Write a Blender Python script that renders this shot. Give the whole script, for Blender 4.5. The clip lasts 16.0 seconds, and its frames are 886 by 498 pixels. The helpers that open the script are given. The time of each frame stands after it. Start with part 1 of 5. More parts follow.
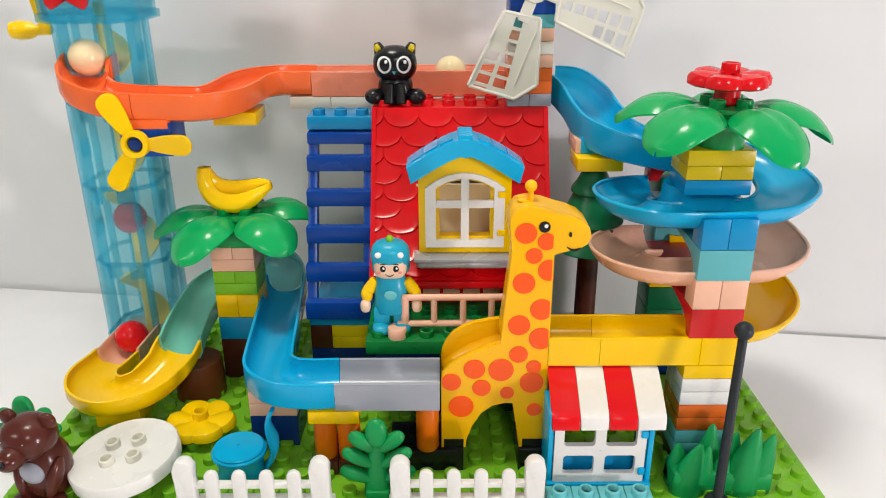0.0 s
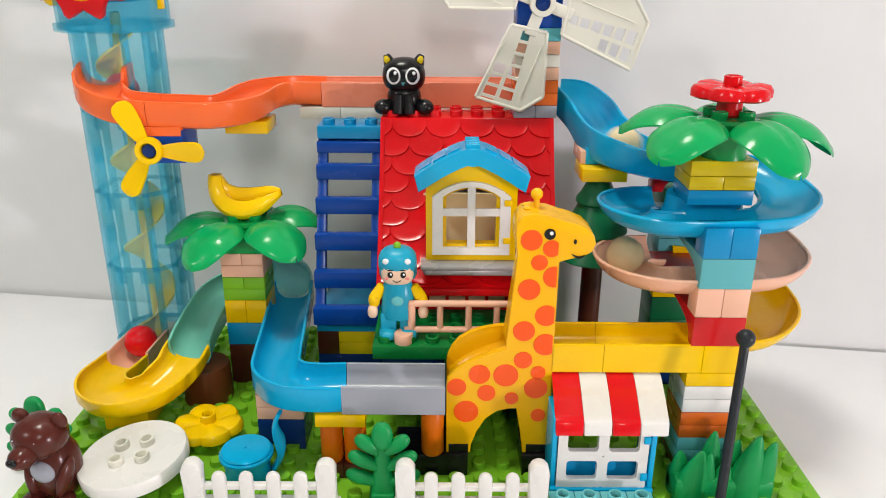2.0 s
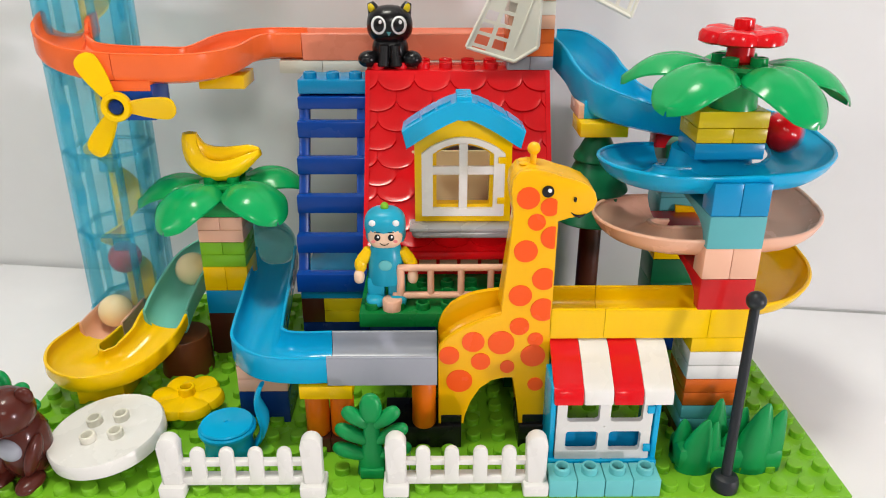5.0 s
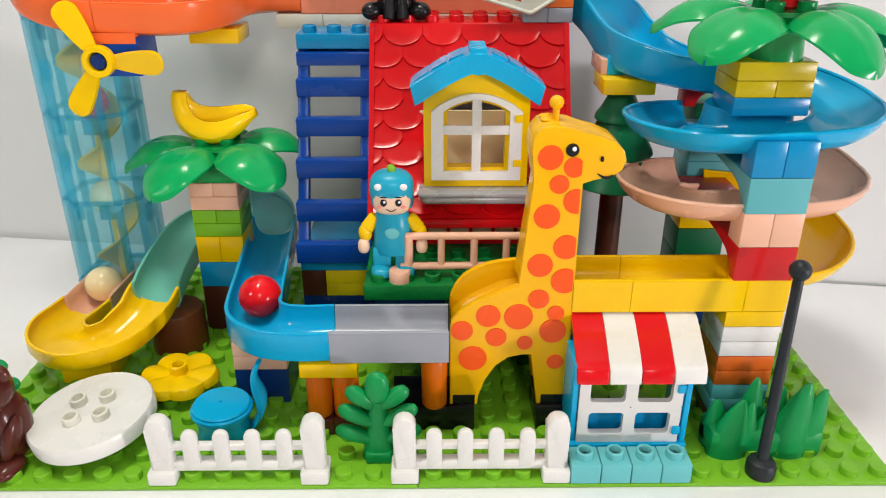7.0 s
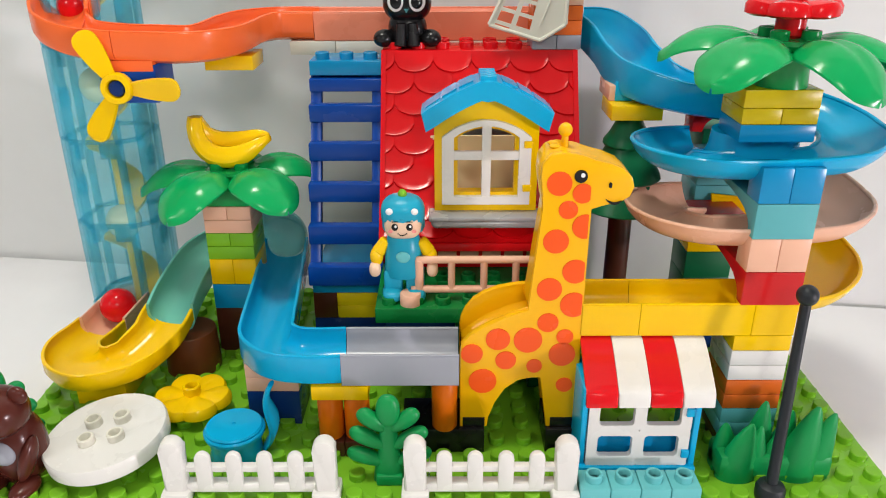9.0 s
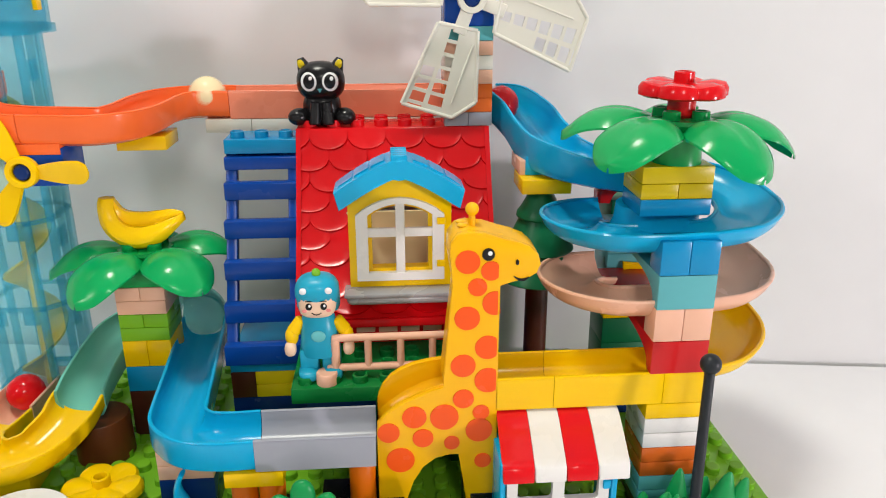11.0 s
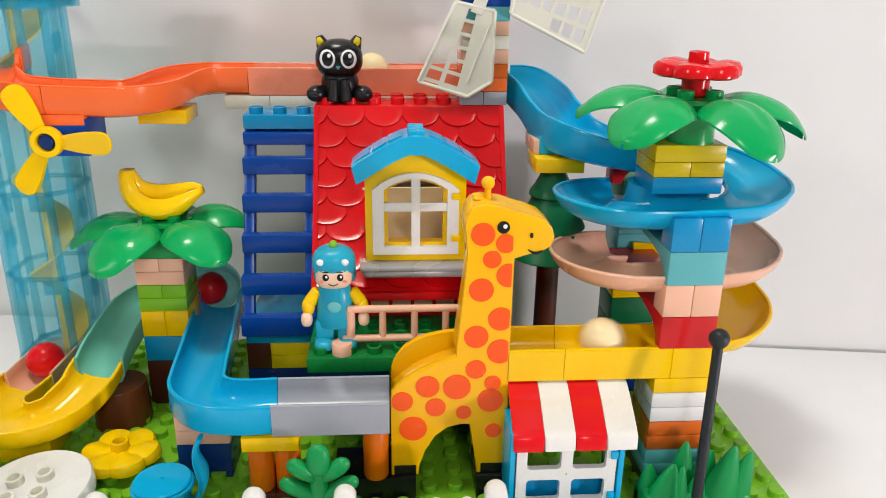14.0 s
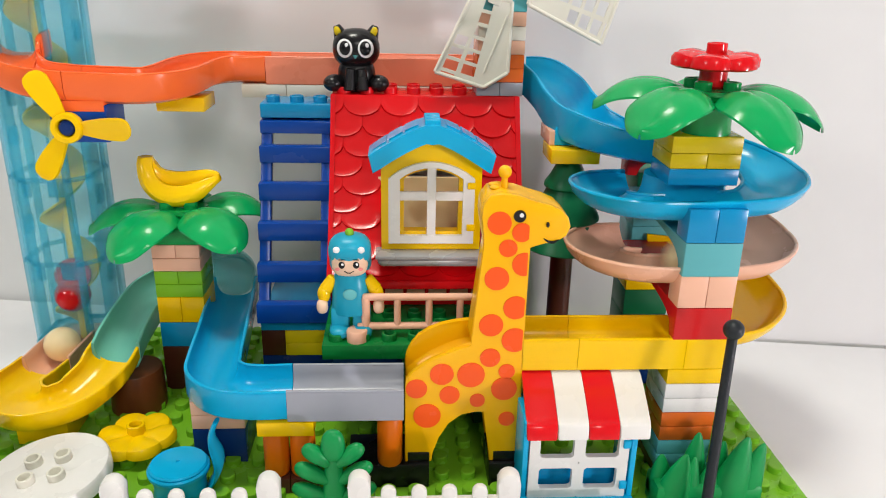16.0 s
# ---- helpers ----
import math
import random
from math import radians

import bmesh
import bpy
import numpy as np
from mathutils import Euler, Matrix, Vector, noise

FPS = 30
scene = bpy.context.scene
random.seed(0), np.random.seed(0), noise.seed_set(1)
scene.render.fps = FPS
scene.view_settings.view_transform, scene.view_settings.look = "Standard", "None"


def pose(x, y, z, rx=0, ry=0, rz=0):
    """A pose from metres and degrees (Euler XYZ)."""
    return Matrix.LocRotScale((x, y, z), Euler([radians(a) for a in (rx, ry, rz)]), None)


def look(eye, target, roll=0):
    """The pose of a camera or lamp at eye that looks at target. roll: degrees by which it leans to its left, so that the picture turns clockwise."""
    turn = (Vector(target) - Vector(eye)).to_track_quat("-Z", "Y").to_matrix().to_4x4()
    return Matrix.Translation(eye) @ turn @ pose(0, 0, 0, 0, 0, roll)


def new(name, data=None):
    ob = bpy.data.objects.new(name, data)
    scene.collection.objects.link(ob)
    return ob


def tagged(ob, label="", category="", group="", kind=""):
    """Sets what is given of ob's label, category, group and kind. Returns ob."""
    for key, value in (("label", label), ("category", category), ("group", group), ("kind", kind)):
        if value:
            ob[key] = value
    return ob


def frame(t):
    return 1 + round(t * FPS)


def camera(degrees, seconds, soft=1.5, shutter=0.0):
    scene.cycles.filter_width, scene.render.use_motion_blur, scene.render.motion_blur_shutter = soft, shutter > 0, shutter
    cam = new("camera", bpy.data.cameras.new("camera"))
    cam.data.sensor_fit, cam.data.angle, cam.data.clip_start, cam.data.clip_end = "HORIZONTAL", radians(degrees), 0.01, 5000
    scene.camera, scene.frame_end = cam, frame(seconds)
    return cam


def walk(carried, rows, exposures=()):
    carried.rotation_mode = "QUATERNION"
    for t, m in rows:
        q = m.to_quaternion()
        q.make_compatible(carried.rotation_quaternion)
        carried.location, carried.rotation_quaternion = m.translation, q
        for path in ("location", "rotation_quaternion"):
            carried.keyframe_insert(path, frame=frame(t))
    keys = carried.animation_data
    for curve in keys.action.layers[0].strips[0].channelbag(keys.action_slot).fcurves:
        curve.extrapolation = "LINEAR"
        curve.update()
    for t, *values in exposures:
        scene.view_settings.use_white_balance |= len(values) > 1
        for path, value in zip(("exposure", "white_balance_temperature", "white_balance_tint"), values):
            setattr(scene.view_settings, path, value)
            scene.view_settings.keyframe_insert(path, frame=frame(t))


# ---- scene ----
cam = camera(60.71, 16.0, soft=1.0, shutter=0.5)
ROWS = [
    (0.0, 0.0181, -0.3565, 0.3210, -0.206, -22.264, 0.164),
    (0.5, 0.0182, -0.3651, 0.3205, 0.104, -21.314, -0.051),
    (1.0, 0.0168, -0.3676, 0.3208, 0.364, -21.124, -0.234),
    (1.5, 0.0159, -0.3680, 0.3202, 0.352, -20.995, -0.336),
    (2.0, 0.0157, -0.3666, 0.3185, 0.218, -21.030, -0.294),
    (2.5, 0.0164, -0.3674, 0.3181, 0.020, -21.179, -0.196),
    (3.0, 0.0176, -0.3692, 0.3193, 0.076, -21.572, -0.074),
    (3.5, 0.0177, -0.3685, 0.3178, 0.122, -21.710, -0.078),
    (4.0, 0.0161, -0.3657, 0.3139, -0.070, -22.081, -0.153),
    (6.5, 0.0142, -0.3057, 0.2855, -1.255, -25.001, 0.106),
    (7.0, 0.0094, -0.3088, 0.2820, -0.638, -25.041, -0.079),
    (7.5, 0.0076, -0.3109, 0.2843, 0.181, -25.073, 0.052),
    (8.0, 0.0076, -0.3118, 0.2857, 0.394, -24.753, -0.017),
    (10.5, 0.0198, -0.3131, 0.2967, -3.082, -20.832, 0.280),
    (11.0, 0.0259, -0.3111, 0.3005, -4.488, -19.583, 0.027),
    (11.5, 0.0229, -0.3162, 0.2991, -4.739, -19.328, -0.305),
    (12.0, 0.0239, -0.3170, 0.2968, -4.630, -19.490, -0.443),
    (12.5, 0.0231, -0.3202, 0.2964, -4.401, -19.786, -0.581),
    (13.0, 0.0224, -0.3223, 0.2967, -4.076, -19.872, -0.668),
    (13.5, 0.0216, -0.3219, 0.2949, -3.958, -19.935, -0.632),
    (14.0, 0.0191, -0.3226, 0.2933, -3.833, -20.135, -0.786),
    (14.5, 0.0171, -0.3222, 0.2914, -3.770, -20.329, -0.927),
    (15.0, 0.0174, -0.3236, 0.2922, -3.579, -20.378, -1.027),
    (15.5, 0.0158, -0.3259, 0.2929, -3.283, -20.321, -1.133),
    (16.0, 0.0144, -0.3259, 0.2904, -3.056, -20.491, -1.201),
]
walk(cam, [(t, pose(x, y, z, 90 + pitch, roll, yaw)) for t, x, y, z, yaw, pitch, roll in ROWS])

P, H = 0.016, 0.0192   # stud pitch and full brick height


def G(x, y, z):
    return Vector((x * P, y * P, z * H))


# ---- light ----
world = bpy.data.worlds.new("room")
scene.world = world
world.use_nodes = True
world.node_tree.nodes["Background"].inputs[0].default_value = (1.0, 0.98, 0.96, 1)
world.node_tree.nodes["Background"].inputs[1].default_value = 0.10


def area_lamp(name, eye, target, size, watts, colour):
    data = bpy.data.lights.new(name, "AREA")
    data.shape, data.size, data.energy, data.color = "DISK", size, watts, colour
    ob = new(name, data)
    ob.matrix_world = look(eye, target)
    return tagged(ob, "bright round lamp standing before the table", "lamp")


area_lamp("ceiling_lamp", (-0.20, -0.05, 1.55), (0, 0.12, 0.1), 0.3, 11.0, (1.0, 0.98, 0.86))
area_lamp("studio_lamp", (0.20, -1.25, 0.90), (0, 0.15, 0.1), 0.28, 4.5, (1.0, 0.97, 0.88))
area_lamp("studio_lamp", (1.72, -1.25, 0.10), (0, 0.15, 0.15), 0.16, 21.0, (1.0, 0.88, 0.94))
area_lamp("studio_lamp", (-1.15, -0.95, 0.95), (-0.05, 0.15, 0.1), 0.24, 4.6, (1.0, 0.95, 0.92))
scene.view_settings.exposure = 0.0


# ---- materials ----
def lin(c):
    return tuple((v / 12.92 if v <= 0.04045 else ((v + 0.055) / 1.055) ** 2.4) for v in c)


def rgb(hexa):
    return lin([int(hexa[i:i + 2], 16) / 255 for i in (0, 2, 4)])


def plastic(name, hexa, rough=0.22, wear=0.10, bump=0.02, alpha=1.0, metal=0.0, coat=0.0, sss=0.0, tint=0.10):
    m = bpy.data.materials.new(name)
    m.use_nodes = True
    nt = m.node_tree
    b = nt.nodes["Principled BSDF"]
    tc = nt.nodes.new("ShaderNodeTexCoord")
    info = nt.nodes.new("ShaderNodeObjectInfo")
    n1 = nt.nodes.new("ShaderNodeTexNoise")
    n1.inputs["Scale"].default_value, n1.inputs["Detail"].default_value = 38, 4
    n2 = nt.nodes.new("ShaderNodeTexNoise")
    n2.inputs["Scale"].default_value, n2.inputs["Detail"].default_value = 900, 3
    nt.links.new(tc.outputs["Object"], n1.inputs["Vector"])
    nt.links.new(tc.outputs["Object"], n2.inputs["Vector"])
    c = rgb(hexa)
    mix = nt.nodes.new("ShaderNodeMix")
    mix.data_type = "RGBA"
    mix.inputs["A"].default_value = (*[v * (1 - wear) for v in c], 1)
    mix.inputs["B"].default_value = (*[min(1, v * (1 + wear * 0.7)) for v in c], 1)
    add = nt.nodes.new("ShaderNodeMath")
    add.operation = "MULTIPLY_ADD"
    add.inputs[1].default_value, add.inputs[2].default_value = 0.35, 0.32
    nt.links.new(info.outputs["Random"], add.inputs[0])
    add2 = nt.nodes.new("ShaderNodeMath")
    add2.operation = "MULTIPLY"
    nt.links.new(add.outputs[0], add2.inputs[0])
    nt.links.new(n1.outputs["Fac"], add2.inputs[1])
    nt.links.new(add2.outputs[0], mix.inputs["Factor"])
    nt.links.new(mix.outputs["Result"], b.inputs["Base Color"])
    mr = nt.nodes.new("ShaderNodeMapRange")
    mr.inputs["To Min"].default_value, mr.inputs["To Max"].default_value = max(0.03, rough - 0.06), rough + 0.08
    nt.links.new(n1.outputs["Fac"], mr.inputs["Value"])
    nt.links.new(mr.outputs["Result"], b.inputs["Roughness"])
    bp = nt.nodes.new("ShaderNodeBump")
    bp.inputs["Strength"].default_value, bp.inputs["Distance"].default_value = bump, 0.0004
    nt.links.new(n2.outputs["Fac"], bp.inputs["Height"])
    nt.links.new(bp.outputs["Normal"], b.inputs["Normal"])
    b.inputs["Specular IOR Level"].default_value = 0.32
    b.inputs["Metallic"].default_value = metal
    b.inputs["Coat Weight"].default_value = coat
    if sss:
        b.inputs["Subsurface Weight"].default_value, b.inputs["Subsurface Scale"].default_value = sss, 0.003
    if alpha < 1:
        out = nt.nodes["Material Output"]
        tr = nt.nodes.new("ShaderNodeBsdfTransparent")
        tr.inputs[0].default_value = (*[(v / max(c)) ** tint for v in c], 1)
        ms = nt.nodes.new("ShaderNodeMixShader")
        ms.inputs[0].default_value = alpha
        nt.links.new(tr.outputs[0], ms.inputs[1])
        nt.links.new(b.outputs[0], ms.inputs[2])
        nt.links.new(ms.outputs[0], out.inputs["Surface"])
    return m


LIME = plastic("lime_plastic", "7aba2a", 0.25)
GREEN = plastic("green_plastic", "089a4c", 0.25)
LEAF = plastic("leaf_green_plastic", "0aa85c", 0.2)
LEAF2 = plastic("deep_leaf_plastic", "0a924c", 0.35)
DKGREEN = plastic("dark_green_plastic", "0b6a42", 0.35)
PLATFORM = plastic("platform_green_plastic", "0c7a36", 0.25)
BLUE = plastic("sky_blue_plastic", "0caee2", 0.16)
MIDBLUE = plastic("mid_blue_plastic", "0c90c8", 0.2)
DKBLUE = plastic("dark_blue_plastic", "0646a4", 0.25)
NAVY = plastic("navy_plastic", "0a2f6e", 0.25)
TEAL = plastic("teal_plastic", "62b6bc", 0.22)
PALETEAL = plastic("pale_teal_plastic", "6cc4c8", 0.22)
YELLOW = plastic("yellow_plastic", "ffce04", 0.16)
LEMON = plastic("lemon_plastic", "d8c012", 0.25)
ORANGE = plastic("orange_plastic", "ff7236", 0.2)
DKORANGE = plastic("dark_orange_plastic", "e06a24", 0.25)
LOG = plastic("log_orange_plastic", "ee7408", 0.3, wear=0.3)
PEACH = plastic("peach_plastic", "f4bfa2", 0.25)
SALMON = plastic("salmon_plastic", "f08d6c", 0.25)
RED = plastic("red_plastic", "dd141c", 0.16)
ROOF = plastic("red_roof_plastic", "d80c14", 0.17)
GLASSTEAL = plastic("milky_teal_plastic", "88dfcd", 0.12, alpha=0.78)
BRICKRED = plastic("brick_red_plastic", "d01f22", 0.2)
WHITE = plastic("white_plastic", "e6e5e1", 0.26, wear=0.04)
IVORY = plastic("ivory_plastic", "e2e0d2", 0.35, wear=0.05)
CREAM = plastic("cream_plastic", "f4dfae", 0.25)
SPOT = plastic("giraffe_spot_print", "ff5a10", 0.25)
GIRAFFE = plastic("giraffe_yellow_plastic", "ffbe08", 0.22)
GREY = plastic("grey_plastic", "a3a7b2", 0.22)
SILVER = plastic("silver_plastic", "a9a9ab", 0.25, metal=0.15)
BLACK = plastic("black_plastic", "141416", 0.25)
CHAR = plastic("charcoal_plastic", "22272c", 0.4)
BROWN = plastic("brown_plastic", "4a2418", 0.3)
STUMP = plastic("stump_brown_plastic", "6e3a1c", 0.35, wear=0.25)
BEAR = plastic("bear_brown_plastic", "54251d", 0.22)
SKIN = plastic("skin_plastic", "f6d2b4", 0.35)
CYAN = plastic("suit_blue_plastic", "1fa4c4", 0.3)
PINK = plastic("pink_print", "f2938f", 0.4)
EYEWHITE = plastic("eye_white_print", "f4f4f4", 0.3)
BALLCREAM = plastic("cream_ball_plastic", "f7e3b4", 0.15)
BALLRED = plastic("red_ball_plastic", "e3161f", 0.12)
CLEAR = plastic("clear_blue_plastic", "5cdaf2", 0.06, alpha=0.15, tint=0.05)
CLEAREDGE = plastic("clear_blue_edge", "20aed2", 0.08, alpha=0.28, tint=0.06)
CLEARTEAL = plastic("clear_teal_plastic", "38b6bc", 0.1, alpha=0.50)
AUGER = plastic("yellow_screw_plastic", "ffc61e", 0.3)
TABLE = plastic("white_table_top", "f1f1f4", 0.18, wear=0.03, bump=0.005)
WALL = plastic("pale_grey_wall_paint", "e2e3e3", 0.6, wear=0.05, bump=0.05)
FLOORM = plastic("grey_floor", "8a8783", 0.5)


# ---- mesh helpers ----
def finish(name, bm, mat, parent=None, label="", smooth=True):
    me = bpy.data.meshes.new(name)
    bmesh.ops.recalc_face_normals(bm, faces=bm.faces)
    bm.to_mesh(me)
    bm.free()
    if smooth:
        for p in me.polygons:
            p.use_smooth = True
        me.set_sharp_from_angle(angle=radians(38))
    me.materials.append(mat)
    ob = new(name, me)
    if parent:
        ob.parent = parent
    if label:
        tagged(ob, label)
    return ob


def part(name, bm, mat, parent, label=""):
    return finish(name, bm, mat, parent, label)


def thing(name, at, label, category, group="", rz=0):
    ob = new(name)
    ob.empty_display_size = 0.01
    ob.matrix_world = pose(*at, 0, 0, rz)
    return tagged(ob, label, category, group)


def box(bm, x0, x1, y0, y1, z0, z1, bevel=0.0006, seg=2):
    """A box in metres with rounded edges."""
    r = bmesh.ops.create_cube(bm, size=1)
    vs = r["verts"]
    for v in vs:
        v.co = Vector(((x0 + x1) / 2 + v.co.x * (x1 - x0), (y0 + y1) / 2 + v.co.y * (y1 - y0), (z0 + z1) / 2 + v.co.z * (z1 - z0)))
    if bevel:
        es = list({e for v in vs for e in v.link_edges})
        bmesh.ops.bevel(bm, geom=es, offset=bevel, segments=seg, affect="EDGES", profile=0.5)
    return bm


def gbox(x0, x1, y0, y1, z0, z1, bevel=0.0006):
    """A box in studs and bricks."""
    return box(bmesh.new(), x0 * P, x1 * P, y0 * P, y1 * P, z0 * H, z1 * H, bevel)


def lathe(bm, prof, n=28, m=None):
    """Turns a list of (radius, z) about z."""
    rings = []
    for r, z in prof:
        if r < 1e-6:
            rings.append([bm.verts.new((0, 0, z))])
        else:
            rings.append([bm.verts.new((r * math.cos(2 * math.pi * k / n), r * math.sin(2 * math.pi * k / n), z)) for k in range(n)])
    for a, b in zip(rings, rings[1:]):
        for k in range(n):
            q = [a[k % len(a)], a[(k + 1) % len(a)], b[(k + 1) % len(b)], b[k % len(b)]]
            q = list(dict.fromkeys(q))
            if len(q) > 2:
                bm.faces.new(q)
    for ring in (rings[0], rings[-1]):
        if len(ring) > 2:
            bm.faces.new(ring)
    if m is not None:
        vs = [v for ring in rings for v in ring]
        bmesh.ops.transform(bm, matrix=m, verts=vs)
    return bm


def blob(bm, at, size, m=None, u=24, v=16, power=2.0):
    """An ellipsoid; power over 2 squares it off."""
    r = bmesh.ops.create_uvsphere(bm, u_segments=u, v_segments=v, radius=1)
    for w in r["verts"]:
        c = w.co
        if power != 2.0:
            k = (abs(c.x) ** power + abs(c.y) ** power + abs(c.z) ** power) ** (-1 / power)
            c = c * k
        w.co = Vector((c.x * size[0], c.y * size[1], c.z * size[2]))
    if m is not None:
        bmesh.ops.transform(bm, matrix=m, verts=r["verts"])
    bmesh.ops.translate(bm, vec=Vector(at), verts=r["verts"])
    return bm


def tube(bm, a, b, r0, r1=None, n=16, cap=True):
    """A round bar from a to b."""
    a, b = Vector(a), Vector(b)
    r1 = r0 if r1 is None else r1
    d = b - a
    m = Matrix.Translation(a) @ d.to_track_quat("Z", "Y").to_matrix().to_4x4()
    L = d.length
    e = min(r0, r1) * 0.25 if cap else 0
    return lathe(bm, [(0, 0), (r0 - e, 0), (r0, e), (r1, L - e), (r1 - e, L), (0, L)], n, m)


def prism(bm, outline, depth, m=None, bevel=0.0006):
    """A flat outline (x, z) with thickness from y=0 to depth."""
    lo = [bm.verts.new((x, 0, z)) for x, z in outline]
    hi = [bm.verts.new((x, depth, z)) for x, z in outline]
    f1, f2 = bm.faces.new(lo), bm.faces.new(hi[::-1])
    n = len(lo)
    for k in range(n):
        bm.faces.new((lo[k], hi[k], hi[(k + 1) % n], lo[(k + 1) % n]))
    if bevel:
        es = list(set(f1.edges) | set(f2.edges))
        bmesh.ops.bevel(bm, geom=es, offset=bevel, segments=2, affect="EDGES", profile=0.5)
    if m is not None:
        bmesh.ops.transform(bm, matrix=m, verts=bm.verts)
    return bm


def smooth_path(pts, n=8):
    """Points on a smooth curve through the given ones."""
    p = [Vector(q) for q in pts]
    p = [p[0] * 2 - p[1]] + p + [p[-1] * 2 - p[-2]]
    out = []
    for a, b, c, d in zip(p, p[1:], p[2:], p[3:]):
        for k in range(n):
            t = k / n
            out.append(0.5 * (2 * b + (c - a) * t + (2 * a - 5 * b + 4 * c - d) * t * t + (3 * b - a - 3 * c + d) * t ** 3))
    out.append(p[-2])
    return out


def sweep(bm, path, prof):
    """Carries a closed profile (left, up) along a path, kept upright; prof is a list, or a function of 0..1."""
    rings = []
    n = len(path)
    for k, q in enumerate(path):
        d = path[min(k + 1, n - 1)] - path[max(k - 1, 0)]
        d.z = 0
        d.normalize()
        left = Vector((-d.y, d.x, 0))
        pr = prof(k / (n - 1)) if callable(prof) else prof
        rings.append([bm.verts.new(q + left * u + Vector((0, 0, v))) for u, v in pr])
    m = len(rings[0])
    for a, b in zip(rings, rings[1:]):
        for k in range(m):
            bm.faces.new((a[k], a[(k + 1) % m], b[(k + 1) % m], b[k]))
    bm.faces.new(rings[0])
    bm.faces.new(rings[-1][::-1])
    return bm


def u_track(w=1.0, h=1.0, floor=0.22, lip=0.14, round_bottom=0.0):
    """A closed section: a block with a round channel, in metres."""
    W, Ht = w * P, h * H
    rb = round_bottom * P
    if rb:
        out = [(-W, Ht), (-W, rb * 0.9), (-W + rb * 0.3, rb * 0.3), (-W + rb, 0), (W - rb, 0), (W - rb * 0.3, rb * 0.3), (W, rb * 0.9), (W, Ht)]
    else:
        out = [(-W, Ht), (-W, 0.0005), (-W + 0.0005, 0), (W - 0.0005, 0), (W, 0.0005), (W, Ht)]
    Wi = W - lip * P
    out[0], out[-1] = (-W, Ht - 0.0006), (W, Ht - 0.0006)
    out += [(W - 0.0006, Ht), (Wi + 0.0005, Ht)]
    k = 14
    for i in range(k + 1):
        a = math.pi * i / k
        c = math.cos(a)
        out.append((Wi * (abs(c) ** 0.75) * (1 if c > 0 else -1), Ht - 0.0008 - (Ht * (1 - floor) - 0.0008) * math.sin(a) ** 0.8))
    out += [(-Wi - 0.0005, Ht), (-W + 0.0006, Ht)]
    return out


def bowl(wl, wr, hl, hr, th=0.0016):
    """A closed thin dish section: half widths and rim heights to the left and right, in metres."""
    inner, outer = [], []
    k = 18
    for i in range(k + 1):
        s = -1 + 2 * i / k
        w, h = (wr, hr) if s < 0 else (wl, hl)
        u = w * s
        v = h * abs(s) ** 2.6
        inner.append((u, v + th))
        outer.append((u * (1 + th / w * 0.9), v - th * 0.4 if abs(s) < 0.98 else v + th * 0.6))
    return inner + outer[::-1]


STUD = bmesh.new()
lathe(STUD, [(0.0031, 0.0), (0.0047, -0.0002), (0.0047, 0.0040), (0.0043, 0.0045), (0.0034, 0.0045), (0.0031, 0.0041), (0.0031, 0.0)], 18)
STUD_HOLLOW = bpy.data.meshes.new("stud")
STUD.to_mesh(STUD_HOLLOW)
STUD = bmesh.new()
lathe(STUD, [(0, -0.0002), (0.0047, -0.0002), (0.0046, 0.0040), (0.0041, 0.0045), (0, 0.0045)], 18)
STUD_SOLID = bpy.data.meshes.new("stud")
STUD.to_mesh(STUD_SOLID)
STUDS = {}


def stud_mesh(mat, hollow):
    key = (mat.name, hollow)
    if key not in STUDS:
        me = (STUD_HOLLOW if hollow else STUD_SOLID).copy()
        for p in me.polygons:
            p.use_smooth = True
        me.set_sharp_from_angle(angle=radians(38))
        me.materials.append(mat)
        STUDS[key] = me
    return STUDS[key]


def studs(parent, mat, xs, ys, z, hollow=True):
    """Studs at points given in the parent's own studs and bricks."""
    for x in xs:
        for y in ys:
            ob = new("stud", stud_mesh(mat, hollow))
            ob.parent = parent
            ob.location = G(x, y, z)


def brick(x, y, z, nx, ny, h, mat, label, stud_rows=None, name="toy_brick", hollow=True, gap=0.00012):
    """A building brick with its near left lower corner at x, y, z in studs and bricks."""
    t = thing(name, G(x, y, z), label, "toy brick")
    g = gap
    part("body", box(bmesh.new(), g, nx * P - g, g, ny * P - g, 0.0001, h * H - 0.0001, 0.0005), mat, t)
    if stud_rows:
        studs(t, mat, [k + 0.5 for k in range(nx)], stud_rows, h, hollow)
    return t


# ---- setting: table, wall, room ----
TZ = -0.0022
b = bmesh.new()
a1, a2 = Vector((-27.46 * P, 21.17 * P, 0)), Vector((25.08 * P, 13.99 * P, 0))
edge = (a2 - a1).normalized()
back = Vector((-edge.y, edge.x, 0))
mid = (a1 + a2) / 2
face_turn = math.degrees(math.atan2(edge.y, edge.x))
table = thing("table", (mid.x, mid.y, TZ), "white smooth table top under the toy", "table", rz=face_turn)
part("tabletop", box(bmesh.new(), -1.3, 1.3, -1.25, 0, -0.03, 0, 0.003), TABLE, table)
for sx in (-1.2, 1.2):
    for sy in (-1.15, -0.1):
        part("leg", box(bmesh.new(), sx - 0.03, sx + 0.03, sy - 0.03, sy + 0.03, -0.74, -0.03, 0.003), TABLE, table)


